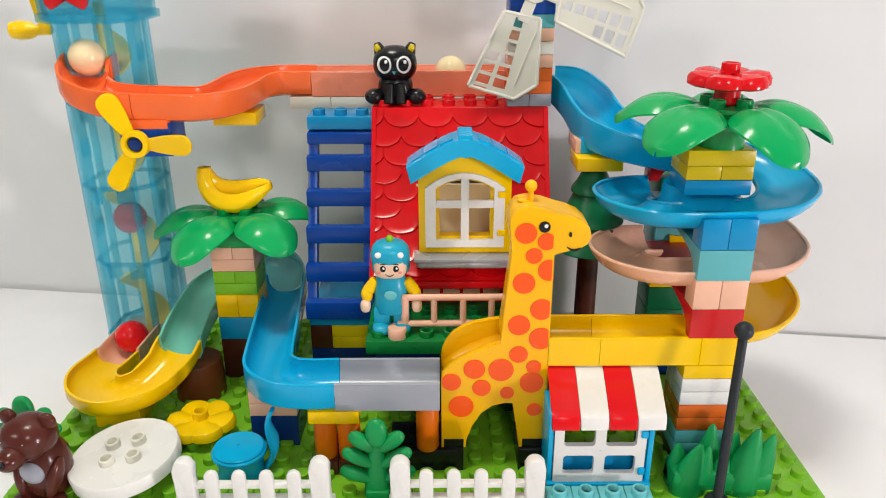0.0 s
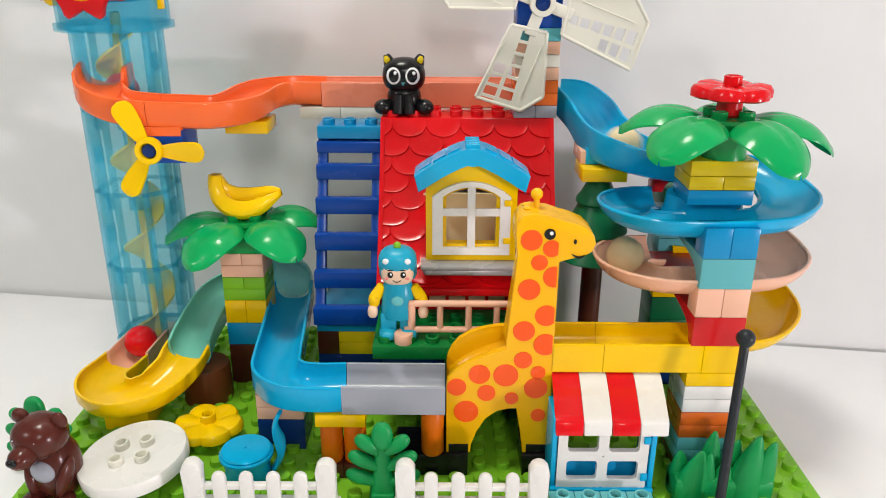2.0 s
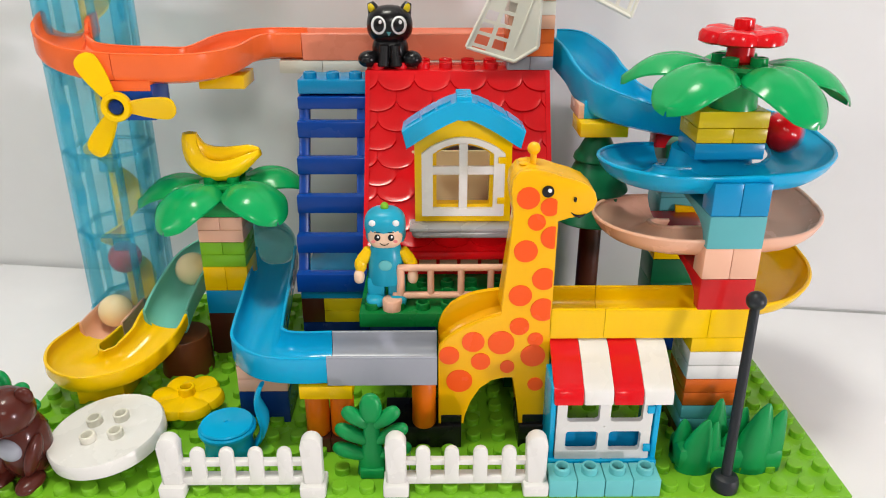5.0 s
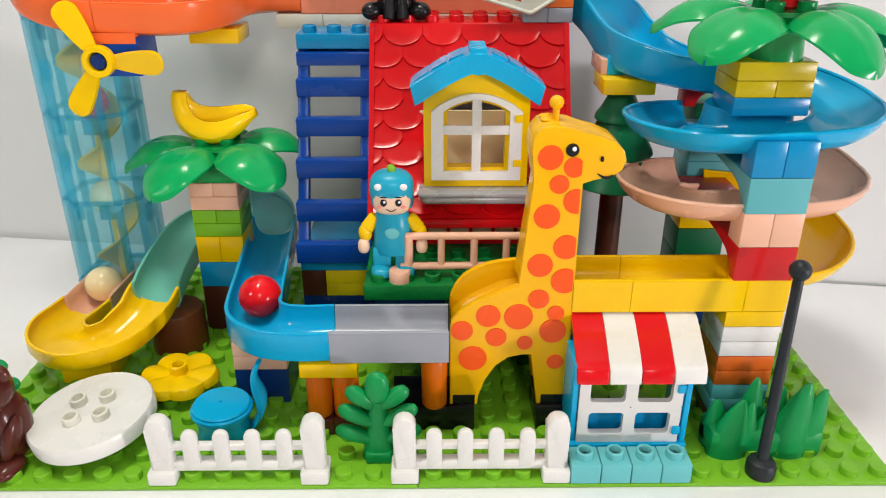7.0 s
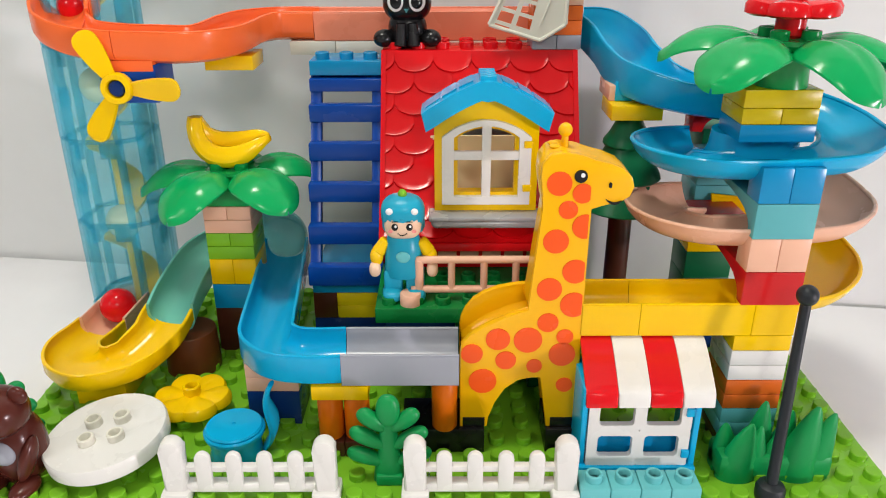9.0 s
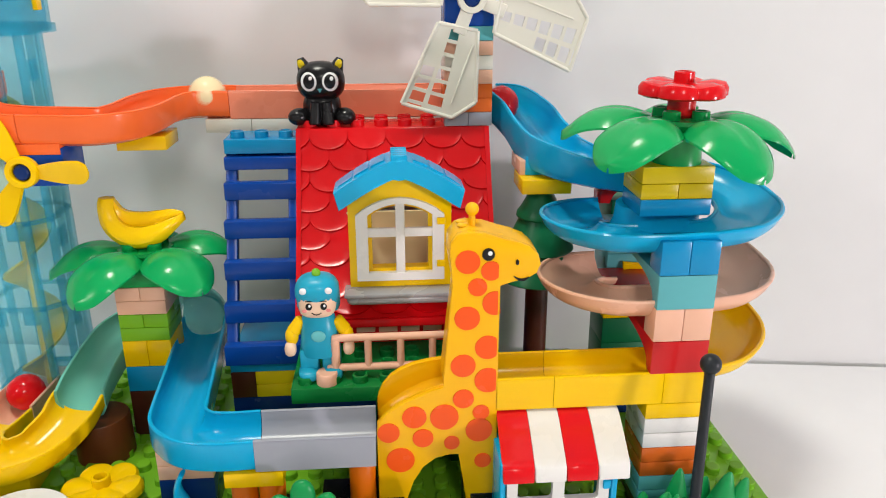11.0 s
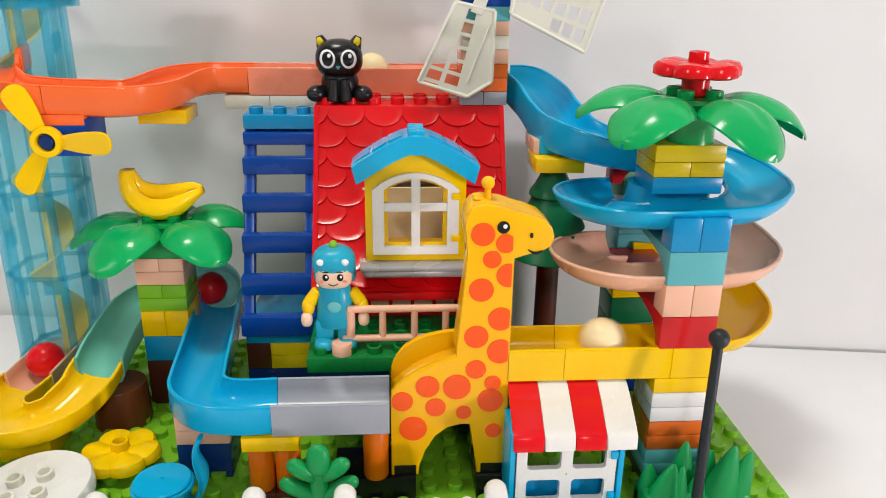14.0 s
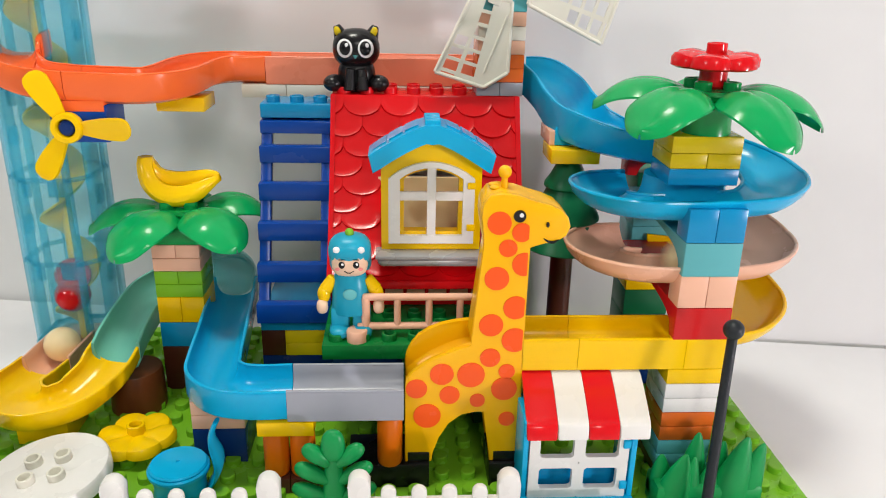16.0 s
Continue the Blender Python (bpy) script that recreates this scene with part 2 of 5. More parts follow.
def room_wall(name, x0, x1, y0, y1, z0, z1):
    ob = finish(name, box(bmesh.new(), x0, x1, y0, y1, z0, z1, 0), WALL)
    ob.matrix_world = pose(mid.x, mid.y, 0, 0, 0, face_turn)
    return tagged(ob, kind="structure")


room_wall("wall_north", -2.2, 2.2, 0.004, 0.12, TZ - 0.74, 1.9)
room_wall("wall_south", -2.2, 2.2, -3.12, -3.0, TZ - 0.74, 1.9)
room_wall("wall_west", -2.32, -2.2, -3.0, 0.12, TZ - 0.74, 1.9)
room_wall("wall_east", 2.2, 2.32, -3.0, 0.12, TZ - 0.74, 1.9)
fl = finish("floor", box(bmesh.new(), -2.2, 2.2, -3.0, 0.004, TZ - 0.78, TZ - 0.74, 0), FLOORM)
fl.matrix_world = pose(mid.x, mid.y, 0, 0, 0, face_turn)
tagged(fl, kind="structure")

ce = finish("ceiling", box(bmesh.new(), -2.2, 2.2, -3.0, 0.004, 1.9, 1.95, 0), WALL)
ce.matrix_world = pose(mid.x, mid.y, 0, 0, 0, face_turn)
tagged(ce, kind="structure")

# ---- base plates ----
for k, x0 in enumerate((-16, 0)):
    t = thing("baseplate", G(x0, 0, 0), "lime green studded building plate lying on the table", "baseplate", "baseplates")
    part("sheet", box(bmesh.new(), 0.0002, 16 * P - 0.0002, 0, 16 * P, TZ + 0.0001, 0, 0.0004), LIME, t)
    studs(t, LIME, [i + 0.5 for i in range(16)], [i + 0.5 for i in range(16)], 0, False)

# ---- house ----
house = thing("toy_house", G(-2, 8, 4), "red shingled toy house with yellow dormer window", "toy house")
# roof slope runs from the ridge front (y 12, z 10.8) down to the eave (y 8, z 4.9), curved
RB = []
for k in range(17):
    s = k / 16
    RB.append((12 - 4.4 * s ** 1.0, 10.8 - 5.5 * s - 0.45 * math.sin(math.pi * s)))


def roof_at(s):
    s = max(0.0, min(1.0, s))
    return Vector((0, (12 - 4.4 * s) * P, (10.8 - 5.5 * s - 0.45 * math.sin(math.pi * s)) * H))


HOLE = (0.35, 3.85, 0.30, 0.80)   # opening behind the dormer: x from, to, along the slope from, to


def roof_strip(x0, x1, s0, s1):
    """A curved slab of the roof."""
    b = bmesh.new()
    th = 0.003
    rows = []
    for k in range(11):
        q = roof_at(s0 + (s1 - s0) * k / 10) - G(-2, 8, 4)
        rows.append([b.verts.new((x * P + 2 * P, q.y + d, q.z - d * 0.7)) for x, d in ((x0, 0), (x1, 0), (x1, th), (x0, th))])
    for r, t in zip(rows, rows[1:]):
        for i in range(4):
            b.faces.new((r[i], r[(i + 1) % 4], t[(i + 1) % 4], t[i]))
    b.faces.new(rows[0])
    b.faces.new(rows[-1][::-1])
    return b


for strip in ((-2, HOLE[0], 0, 1), (HOLE[1], 6, 0, 1), (HOLE[0], HOLE[1], 0, HOLE[2]), (HOLE[0], HOLE[1], HOLE[3], 1)):
    part("roof_panel", roof_strip(*strip), ROOF, house)
# raised border of the roof
for x0, x1 in ((-2, -1.8), (5.8, 6)):
    b = bmesh.new()
    rows = []
    for k in range(21):
        q = roof_at(k / 20)
        rows.append([b.verts.new(Vector((x * P, q.y + dy, q.z + dz)) - G(-2, 8, 4)) for x, dy, dz in ((x0, 0, 0), (x0, -0.0016, 0.001), (x1, -0.0016, 0.001), (x1, 0, 0))])
    for r, s in zip(rows, rows[1:]):
        for i in range(3):
            b.faces.new((r[i], r[i + 1], s[i + 1], s[i]))
    b.faces.new(rows[0])
    b.faces.new(rows[-1])
    part("roof_border", b, RED, house)


def shingle(x, s, w, u0, u1):
    """One shingle with a rounded lower end that stands proud of the row below."""
    b = bmesh.new()
    O_ = G(-2, 8, 4)
    k = 12
    def at(u, ss, lift_):
        q = roof_at(ss)
        return b.verts.new(Vector((x * P + u * w / 2, q.y - lift_, q.z + lift_ * 0.5)) - O_)
    cols = []
    for i in range(k + 1):
        u = u0 + (u1 - u0) * i / k
        low = s + 0.022 + 0.060 * math.sqrt(max(0.0, 1 - 0.97 * u * u))
        puff = 0.0003 * (1 - u * u)
        cols.append([at(u, s - 0.06, 0.0001), at(u, s + (low - s) * 0.5, 0.0005 + puff), at(u, low - 0.010, 0.0010 + puff), at(u, low - 0.004, 0.0012 + puff), at(u, low + 0.002, 0.0002)])
    for p, q in zip(cols, cols[1:]):
        for j in range(4):
            b.faces.new((p[j], q[j], q[j + 1], p[j + 1]))
    return b


for r in range(10):
    s = 0.015 + r * 0.098
    off = -0.24 if r % 2 == 0 else 0.55
    for k in range(7):
        x = -2 + off + k * 1.57
        w = 1.57
        lo_, hi_ = max(x - w / 2, -1.8), min(x + w / 2, 5.8)
        if hi_ - lo_ < 0.12 or s > 0.92:
            continue
        if HOLE[0] - 0.45 < x < HOLE[1] + 0.45 and HOLE[2] - 0.06 < s + 0.07 < HOLE[3] + 0.1:
            continue
        part("shingle", shingle(x, s, w * P * 0.985, (lo_ - x) * 2 / w, (hi_ - x) * 2 / w), ROOF, house)
# ridge slab, back slope, side walls, lower front with brick pattern
part("ridge", gbox(0, 8, 4, 6.2, 6.35, 6.82), RED, house)
studs(house, RED, [k + 0.5 for k in range(8)], [4.55, 5.55], 6.82)
part("inner_wall", gbox(2.0, 6.3, 2.2, 2.35, 0.95, 4.25), CREAM, house)
part("inner_floor", gbox(0.3, 7.7, 0.9, 6.2, 0.9, 1.1), LOG, house)
for x0 in (0.02, 7.83):
    b = bmesh.new()
    prism(b, [(-0.1 * P, 1.0 * H), (4.1 * P, 6.5 * H), (6.2 * P, 6.5 * H), (6.2 * P, 0), (1.0 * P, 0)], 0.15 * P, Matrix(((0, 1, 0, 0), (1, 0, 0, 0), (0, 0, 1, 0), (0, 0, 0, 1))))
    bmesh.ops.translate(b, vec=(x0 * P, 0, 0), verts=b.verts)
    part("side_wall", b, RED, house)
part("eave_rail", gbox(0.05, 7.95, -0.42, 0.05, 0.95, 1.25, 0.001), RED, house)
part("front_wall", gbox(0.3, 7.7, 0.6, 0.9, 0, 1.0), RED, house)
for k in range(8):
    part("wall_tile", gbox(0.5 + k * 0.9, 1.25 + k * 0.9, 0.5, 0.62, 0.42, 0.8, 0.0003), PEACH, house)

# dormer window on the roof slope
dorm = thing("dormer_window", G(0.15, 7.6, 6.4), "yellow dormer with blue gable roof and white casement", "dormer window")
D = G(0.15, 7.6, 6.4)


def arch_outline(w, h, rise, n=10, x0=0.0, z0=0.0):
    out = [(x0, z0), (x0 + w, z0), (x0 + w, z0 + h)]
    for k in range(1, n):
        s = 1 - k / n
        out.append((x0 + w * s, z0 + h + rise * math.sin(math.pi * s) ** 0.8))
    out.append((x0, z0 + h))
    return out


def frame_ring(bm, outer, inner, depth, y0=0.0):
    """Two alike outlines and the wall between them."""
    o0 = [bm.verts.new((x, y0, z)) for x, z in outer]
    o1 = [bm.verts.new((x, y0 + depth, z)) for x, z in outer]
    i0 = [bm.verts.new((x, y0, z)) for x, z in inner]
    i1 = [bm.verts.new((x, y0 + depth, z)) for x, z in inner]
    n = len(o0)
    for k in range(n):
        j = (k + 1) % n
        bm.faces.new((o0[k], o0[j], i0[j], i0[k]))
        bm.faces.new((o1[j], o1[k], i1[k], i1[j]))
        bm.faces.new((o0[j], o0[k], o1[k], o1[j]))
        bm.faces.new((i0[k], i0[j], i1[j], i1[k]))
    return bm


def gable(w, h, g, x0=0.0, z0=0.0, n=10):
    out = [(x0, z0), (x0 + w, z0), (x0 + w, z0 + h)]
    for k in range(1, n):
        s = 1 - k / n
        out.append((x0 + w * s, z0 + h + g * (1 - abs(2 * s - 1) ** 1.3)))
    out.append((x0, z0 + h))
    return out


part("yellow_frame", frame_ring(bmesh.new(), gable(3.86 * P, 2.75 * H, 0.95 * H, 0.04 * P), arch_outline(2.12 * P, 1.78 * H, 0.28 * H, x0=0.91 * P, z0=0.62 * H), 0.5 * P), YELLOW, dorm)
for x in (0.1, 3.7):
    b = bmesh.new()
    prism(b, [(0.45 * P, 0), (2.2 * P, 1.8 * H), (2.2 * P, 2.85 * H), (0.45 * P, 2.8 * H)], 0.15 * P, Matrix(((0, 1, 0, 0), (1, 0, 0, 0), (0, 0, 1, 0), (0, 0, 0, 1))))
    bmesh.ops.translate(b, vec=(x * P, 0, 0), verts=b.verts)
    part("cheek", b, YELLOW, dorm)
casement = part("casement", frame_ring(bmesh.new(), arch_outline(3.3 * P, 2.15 * H, 0.55 * H, x0=0.32 * P, z0=0.26 * H), arch_outline(2.42 * P, 1.90 * H, 0.36 * H, x0=0.76 * P, z0=0.52 * H), 0.004, -0.0035), WHITE, dorm, "white casement with four openings")
part("mullion", box(bmesh.new(), 1.80 * P, 2.14 * P, -0.0031, 0.0003, 0.50 * H, 2.80 * H, 0.0004), WHITE, casement)
part("crossbar", box(bmesh.new(), 0.7 * P, 3.24 * P, -0.0028, 0.0002, 1.70 * H, 1.98 * H, 0.0004), WHITE, casement)
for z in (0.7, 2.1):
    part("hinge", box(bmesh.new(), 3.34 * P, 3.66 * P, -0.0048, 0.001, z * H, (z + 0.22) * H, 0.0006), YELLOW, dorm)
# blue gable roof with overhang and ridge ribs
b = bmesh.new()
cx, half, rise, zt = 1.97 * P, 2.40 * P, 1.02 * H, 2.86 * H
pts_o, pts_i = [], []
for k in range(21):
    u = -1 + k / 10
    z = zt + rise * (1 - abs(u) ** 1.3) + 0.35 * H
    pts_o.append((cx + u * half, z))
    pts_i.append((cx + u * half * 0.93, z - 0.58 * H))
prism(b, pts_o + pts_i[::-1], 1.75 * P, Matrix.Translation((0, -0.5 * P, 0)), 0.0016)
part("blue_roof", b, BLUE, dorm, "sky blue gable roof")
for k in range(5):
    part("ridge_rib", box(bmesh.new(), cx - 0.3 * P, cx + 0.3 * P, (-0.45 + k * 0.32) * P, (-0.25 + k * 0.32) * P, zt + rise + 0.2 * H, zt + rise + 0.46 * H, 0.0008), BLUE, dorm)
for sgn in (-1, 1):
    for k in range(3):
        u0, u1 = 0.22 + k * 0.25, 0.43 + k * 0.25
        z0, z1 = [zt + rise * (1 - u ** 1.45) + 0.35 * H for u in (u0, u1)]
        b = bmesh.new()
        vs = []
        for y in (-0.1 * P, 1.05 * P):
            for u, z in ((u0, z0), (u1, z1)):
                for d in (-0.0006, 0.0005):
                    vs.append(b.verts.new((cx + sgn * u * half, y, z + d)))
        for q in ((0, 1, 3, 2), (4, 6, 7, 5), (0, 4, 5, 1), (2, 3, 7, 6), (1, 5, 7, 3), (0, 2, 6, 4)):
            b.faces.new([vs[i] for i in q])
        part("roof_tile", b, BLUE, dorm)
# silver flower box below
b = bmesh.new()
box(b, -0.1 * P, 4.2 * P, -0.75 * P, 0.3 * P, -0.42 * H, -0.1 * H, 0.0035, 4)
part("window_box", b, SILVER, dorm, "silver grey window box")
part("window_box_rim", box(bmesh.new(), -0.18 * P, 4.28 * P, -0.82 * P, 0.3 * P, -0.14 * H, 0.0 * H, 0.001), SILVER, dorm)

# ladder
lad = thing("ladder", G(-5, 8.6, 3.35), "dark blue plastic ladder leaning on the house", "ladder")
L0, L1 = Vector((0, 0, 0)), G(0, 3.7, 6.62)
for x in (0.0, 2.55):
    b = bmesh.new()
    prism(b, [(0, 0), (0.5 * P, 0), (0.5 * P + L1.y, L1.z), (L1.y, L1.z)], 0.45 * P, Matrix(((0, 1, 0, 0), (1, 0, 0, 0), (0, 0, 1, 0), (0, 0, 0, 1))))
    bmesh.ops.translate(b, vec=(x * P, 0, 0), verts=b.verts)
    part("stile", b, DKBLUE, lad)
for s_, h_ in ((0.0, 0.72), (0.195, 0.68), (0.395, 0.66), (0.59, 0.63), (0.775, 0.6), (0.92, 0.45)):
    q = L1 * s_
    b = box(bmesh.new(), -0.03 * P, 3.03 * P, -0.0024, 0.006, 0, h_ * H, 0.0008)
    bmesh.ops.translate(b, vec=(0, q.y, q.z), verts=b.verts)
    part("rung", b, DKBLUE, lad)
part("ladder_back", gbox(0.25, 2.75, 4.1, 4.3, 6.2, 6.6), DKBLUE, lad)
tp = thing("toy_brick", G(-5, 12, 9.98), "sky blue brick on top of the ladder", "toy brick")
part("body", gbox(0, 3, 0, 2, 0, 0.5), MIDBLUE, tp)
studs(tp, MIDBLUE, [0.5, 1.5, 2.5], [0.5], 0.5)
# bricks that carry house and ladder, down to the plate
brick(-5, 9, 2.85, 3, 4, 0.5, MIDBLUE, "mid blue brick under the dark blue ladder")
brick(-5, 9, 1.85, 1, 4, 1.0, BROWN, "brown brick under the blue ladder")
brick(-4, 9, 2.35, 2, 4, 0.5, LEMON, "lemon yellow brick under the ladder")
brick(-4, 9, 1.85, 2, 4, 0.5, LEMON, "lemon yellow brick under the ladder")
brick(-5, 9, 0, 3, 4, 1.85, NAVY, "navy blue brick stack on the green plate")
brick(-2, 9, 0, 8, 5, 3.5, NAVY, "navy blue brick stack below the house")

# green platform in front of the house
pl = thing("platform", G(-2, 5, 3.5), "dark green studded platform plate before the house", "platform")
part("body", gbox(0, 8, 0, 8.9, 0, 0.5), PLATFORM, pl)
studs(pl, PLATFORM, [k + 0.5 for k in range(8)], [0.5, 1.5, 2.5], 0.5)
for x, y in ((1, 7), (4, 7)):
    brick(x, y, 0, 2, 2, 3.5, DKGREEN, "dark green brick pillar under the platform")

# ---- marble run ----


def track(name, label, pts, prof, mat, n=8, straight=False):
    t = thing(name, G(*pts[0]), label, "track piece")
    path = [G(*q) for q in pts] if straight else smooth_path([G(*q) for q in pts], n)
    b = sweep(bmesh.new(), path, prof)
    bmesh.ops.translate(b, vec=-G(*pts[0]), verts=b.verts)
    part("channel", b, mat, t)
    for side in (-1, 1):
        def edge_section(f):
            pr = prof(f) if callable(prof) else prof
            w, h = max(u for u, v in pr), max(v for u, v in pr)
            return [(side * (w - 0.0011) + 0.0011 * math.cos(2 * math.pi * k / 8), h + 0.0006 * math.sin(2 * math.pi * k / 8)) for k in range(8)]
        b = sweep(bmesh.new(), path, edge_section)
        bmesh.ops.translate(b, vec=-G(*pts[0]), verts=b.verts)
        part("rim", b, mat, t)
    return t


UT = u_track()
UR = u_track(1.05, 1.0, 0.25, 0.14, 0.45)
# top run, from the lift to the windmill
track("curved_track", "orange curved chute that leaves the ball lift", [(-14.6, 12.5, 11.82), (-14.62, 12.0, 11.72), (-14.58, 11.5, 11.52), (-14.3, 10.95, 11.22), (-13.75, 10.64, 10.98), (-13.1, 10.52, 10.84), (-11.9, 10.5, 10.75)], lambda f: u_track(1.05 + 0.2 * max(0.0, 1 - 2.2 * f), 1.0, 0.25, 0.14 + 0.12 * max(0.0, 1 - 2.2 * f), 0.45), ORANGE)
track("curved_track", "orange s-shaped chute of the marble run", [(-11.88, 10.5, 10.75), (-10.6, 10.5, 10.72), (-9.6, 10.52, 10.7), (-8.85, 10.85, 10.71), (-8.4, 11.6, 10.73), (-8.2, 12.6, 10.77), (-8.05, 13.6, 10.81), (-7.65, 14.6, 10.85), (-6.9, 15.25, 10.86), (-6.0, 15.4, 10.86), (-5.1, 15.4, 10.85)], UR, ORANGE)
track("straight_track", "peach straight track behind the roof", [(-5.08, 15.4, 10.85), (4.4, 15.4, 10.85)], u_track(1.0, 1.0, 0.25), SALMON, straight=True)
foot = thing("toy_brick", G(-12.1, 9.5, 10.5), "orange brick foot under the orange chute", "toy brick")
part("body", gbox(0, 1.6, 0.02, 2, 0, 0.35), ORANGE, foot)
brick(-6.2, 14.4, 10.35, 2, 2, 0.5, IVORY, "cream half brick below the peach track")
brick(-4.2, 14.4, 10.35, 8, 2, 0.5, IVORY, "long cream brick below the peach track")
brick(-1.9, 14.4, 0, 1, 2, 10.3, GREY, "grey brick pillar behind the house")
brick(5.0, 14.4, 0, 1, 2, 10.8, GREY, "grey brick pillar behind the house")
brick(-9.3, 12.0, 10.15, 2, 2, 0.5, YELLOW, "yellow half brick under the orange chute")
# blue slide from the windmill to the spiral
def slide_prof(s):
    return [(u, v * (1.0 + 0.35 * math.sin(math.pi * min(1, s * 1.2)))) for u, v in u_track(1.1, 1.0, 0.2, 0.12, 0.4)]


track("blue_slide", "sky blue slide from windmill to spiral", [(6.2, 14.6, 10.9), (7.0, 14.0, 10.7), (7.7, 12.7, 10.2), (8.1, 11.2, 9.7), (8.6, 9.9, 9.5), (9.8, 9.0, 9.35), (11.2, 8.6, 9.2)], slide_prof, BLUE)
brick(7.0, 9.2, 8.95, 2, 2, 0.5, YELLOW, "yellow half brick under the blue slide")
b = thing("toy_brick", G(6.72, 10.0, 9.45), "peach brick end under the slide", "toy brick")
part("body", gbox(0.3, 0.62, 0, 2, 0, 0.5), PEACH, b)
b = thing("toy_brick", G(7.25, 9.95, 9.46), "sky blue brick side under the blue slide", "toy brick")
part("body", gbox(0, 0.7, 0, 2, 0, 0.62), BLUE, b)

# spiral of three dishes
CX, CY = 11.6, 6.6


def loop(a, r):
    """A stadium round the column; a in degrees, 0 at the right, growing clockwise seen from above."""
    x = r * math.cos(radians(a))
    y = -r * math.sin(radians(a))
    return x + (1.0 if x > 0 else -1.0) * min(0.86, abs(x) * 0.9), y


def dish(label, mat, zs, a0, a1):
    pts = []
    n = 64
    for k in range(n + 1):
        a = a0 + (a1 - a0) * k / n
        x, y = loop(a, 2.3)
        z = np.interp(a, [q[0] for q in zs], [q[1] for q in zs])
        pts.append(G(CX + x, CY + y, float(z)))
    t = thing("spiral_dish", pts[0], label, "track piece", "spiral dishes")
    b = sweep(bmesh.new(), pts, bowl(1.1 * P, 1.05 * P, 0.62 * H, 0.35 * H))
    bmesh.ops.translate(b, vec=-pts[0], verts=b.verts)
    part("channel", b, mat, t)
    for u, v, nm in ((1.12, 0.62, "outer"), (-1.07, 0.35, "inner")):
        prof = [(u * P + 0.0013 * math.cos(2 * math.pi * k / 8), v * H + 0.0011 + 0.0013 * math.sin(2 * math.pi * k / 8)) for k in range(8)]
        b = sweep(bmesh.new(), pts, prof)
        bmesh.ops.translate(b, vec=-pts[0], verts=b.verts)
        part("rim", b, mat, t)
    return t


dish("glossy sky blue spiral dish of the marble run", BLUE, [(-90, 9.4), (-45, 9.15), (0, 8.75), (90, 8.45), (180, 8.2), (255, 7.9)], -90, 255)
dish("glossy peach spiral dish of the marble run", PEACH, [(-90, 7.4), (-45, 7.1), (0, 6.65), (90, 6.5), (180, 6.25), (255, 5.95)], -90, 255)
dish("glossy yellow spiral dish of the marble run", YELLOW, [(-90, 5.5), (-45, 5.2), (0, 4.75), (80, 4.3)], -90, 80)

# front column of the spiral, from the plate up
SPX, SPY = 10.5, 3.0
col = [(0, 0.5, BROWN, "brown", 2), (0.5, 0.5, TEAL, "teal", 2), (1.0, 0.5, TEAL, "teal", 2), (1.5, 0.5, DKORANGE, "orange", 2), (2.0, 0.5, DKORANGE, "orange", 2),
       (2.5, 0.5, WHITE, "white", 2), (3.0, 0.5, WHITE, "white", 2), (3.5, 0.5, YELLOW, "yellow", 2)]
for z, h, mat, nm, w in col:
    brick(SPX, SPY, z, 2, 2, h, mat, nm + " half brick in the column under the spiral")


def arch_bridge(z, mat, label):
    """A long arch brick from the front column back to the rear column."""
    t = thing("arch_brick", G(SPX, SPY, z), label, "toy brick", "arch bridges")
    L, a0, a1 = 7.05, 0.42, 6.75
    out = [(0, 0), (a0, 0)] + [((a0 + a1) / 2 - (a1 - a0) / 2 * math.cos(math.pi * k / 20) , 0.82 * math.sin(math.pi * k / 20) ** 0.55) for k in range(1, 20)] + [(a1, 0), (L, 0), (L, 1.0), (0, 1.0)]
    b = prism(bmesh.new(), [(y * P, v * H - 0.0001 * (v > 0.99)) for y, v in out], 2 * P - 0.0002, Matrix(((0, 1, 0, 0.0001), (1, 0, 0, 0), (0, 0, 1, 0), (0, 0, 0, 1))), 0.0005)
    part("body", b, mat, t)


arch_bridge(5, BRICKRED, "red arch brick between the spiral's columns")
for x in (0, 1):
    brick(SPX + x, SPY, 6, 1, 1, 1.0, PEACH, "peach brick in the column of the spiral")
    brick(SPX + x, SPY, 8, 1, 1, 1.0, MIDBLUE, "sky blue brick in the column of the spiral")
arch_bridge(7, TEAL, "pale teal arch brick between the spiral's columns")
brick(10.2, 4.6, 9.3, 2.5, 2, 0.5, MIDBLUE, "sky blue half brick under the yellow bricks")
core = thing("spiral_core", G(11.45, 6.35, 8.15), "sky blue core inside the blue spiral dish", "track piece")
part("body", lathe(bmesh.new(), [(0, 0), (1.50 * P, 0), (1.38 * P, 0.3 * H), (1.24 * P, 0.7 * H), (1.2 * P, 1.14 * H), (0, 1.14 * H)], 40, Matrix.Diagonal((1.25, 1, 1, 1))), BLUE, core)
brick(10.2, 4.6, 9.8, 1.3, 2, 0.45, LEMON, "lemon yellow brick under the palm leaves")
brick(11.5, 4.6, 9.8, 1.2, 2, 0.45, LEMON, "lemon yellow brick under the palm leaves")
brick(10.2, 4.6, 10.25, 2.5, 2, 0.5, LEMON, "lemon yellow brick under the palm leaves")
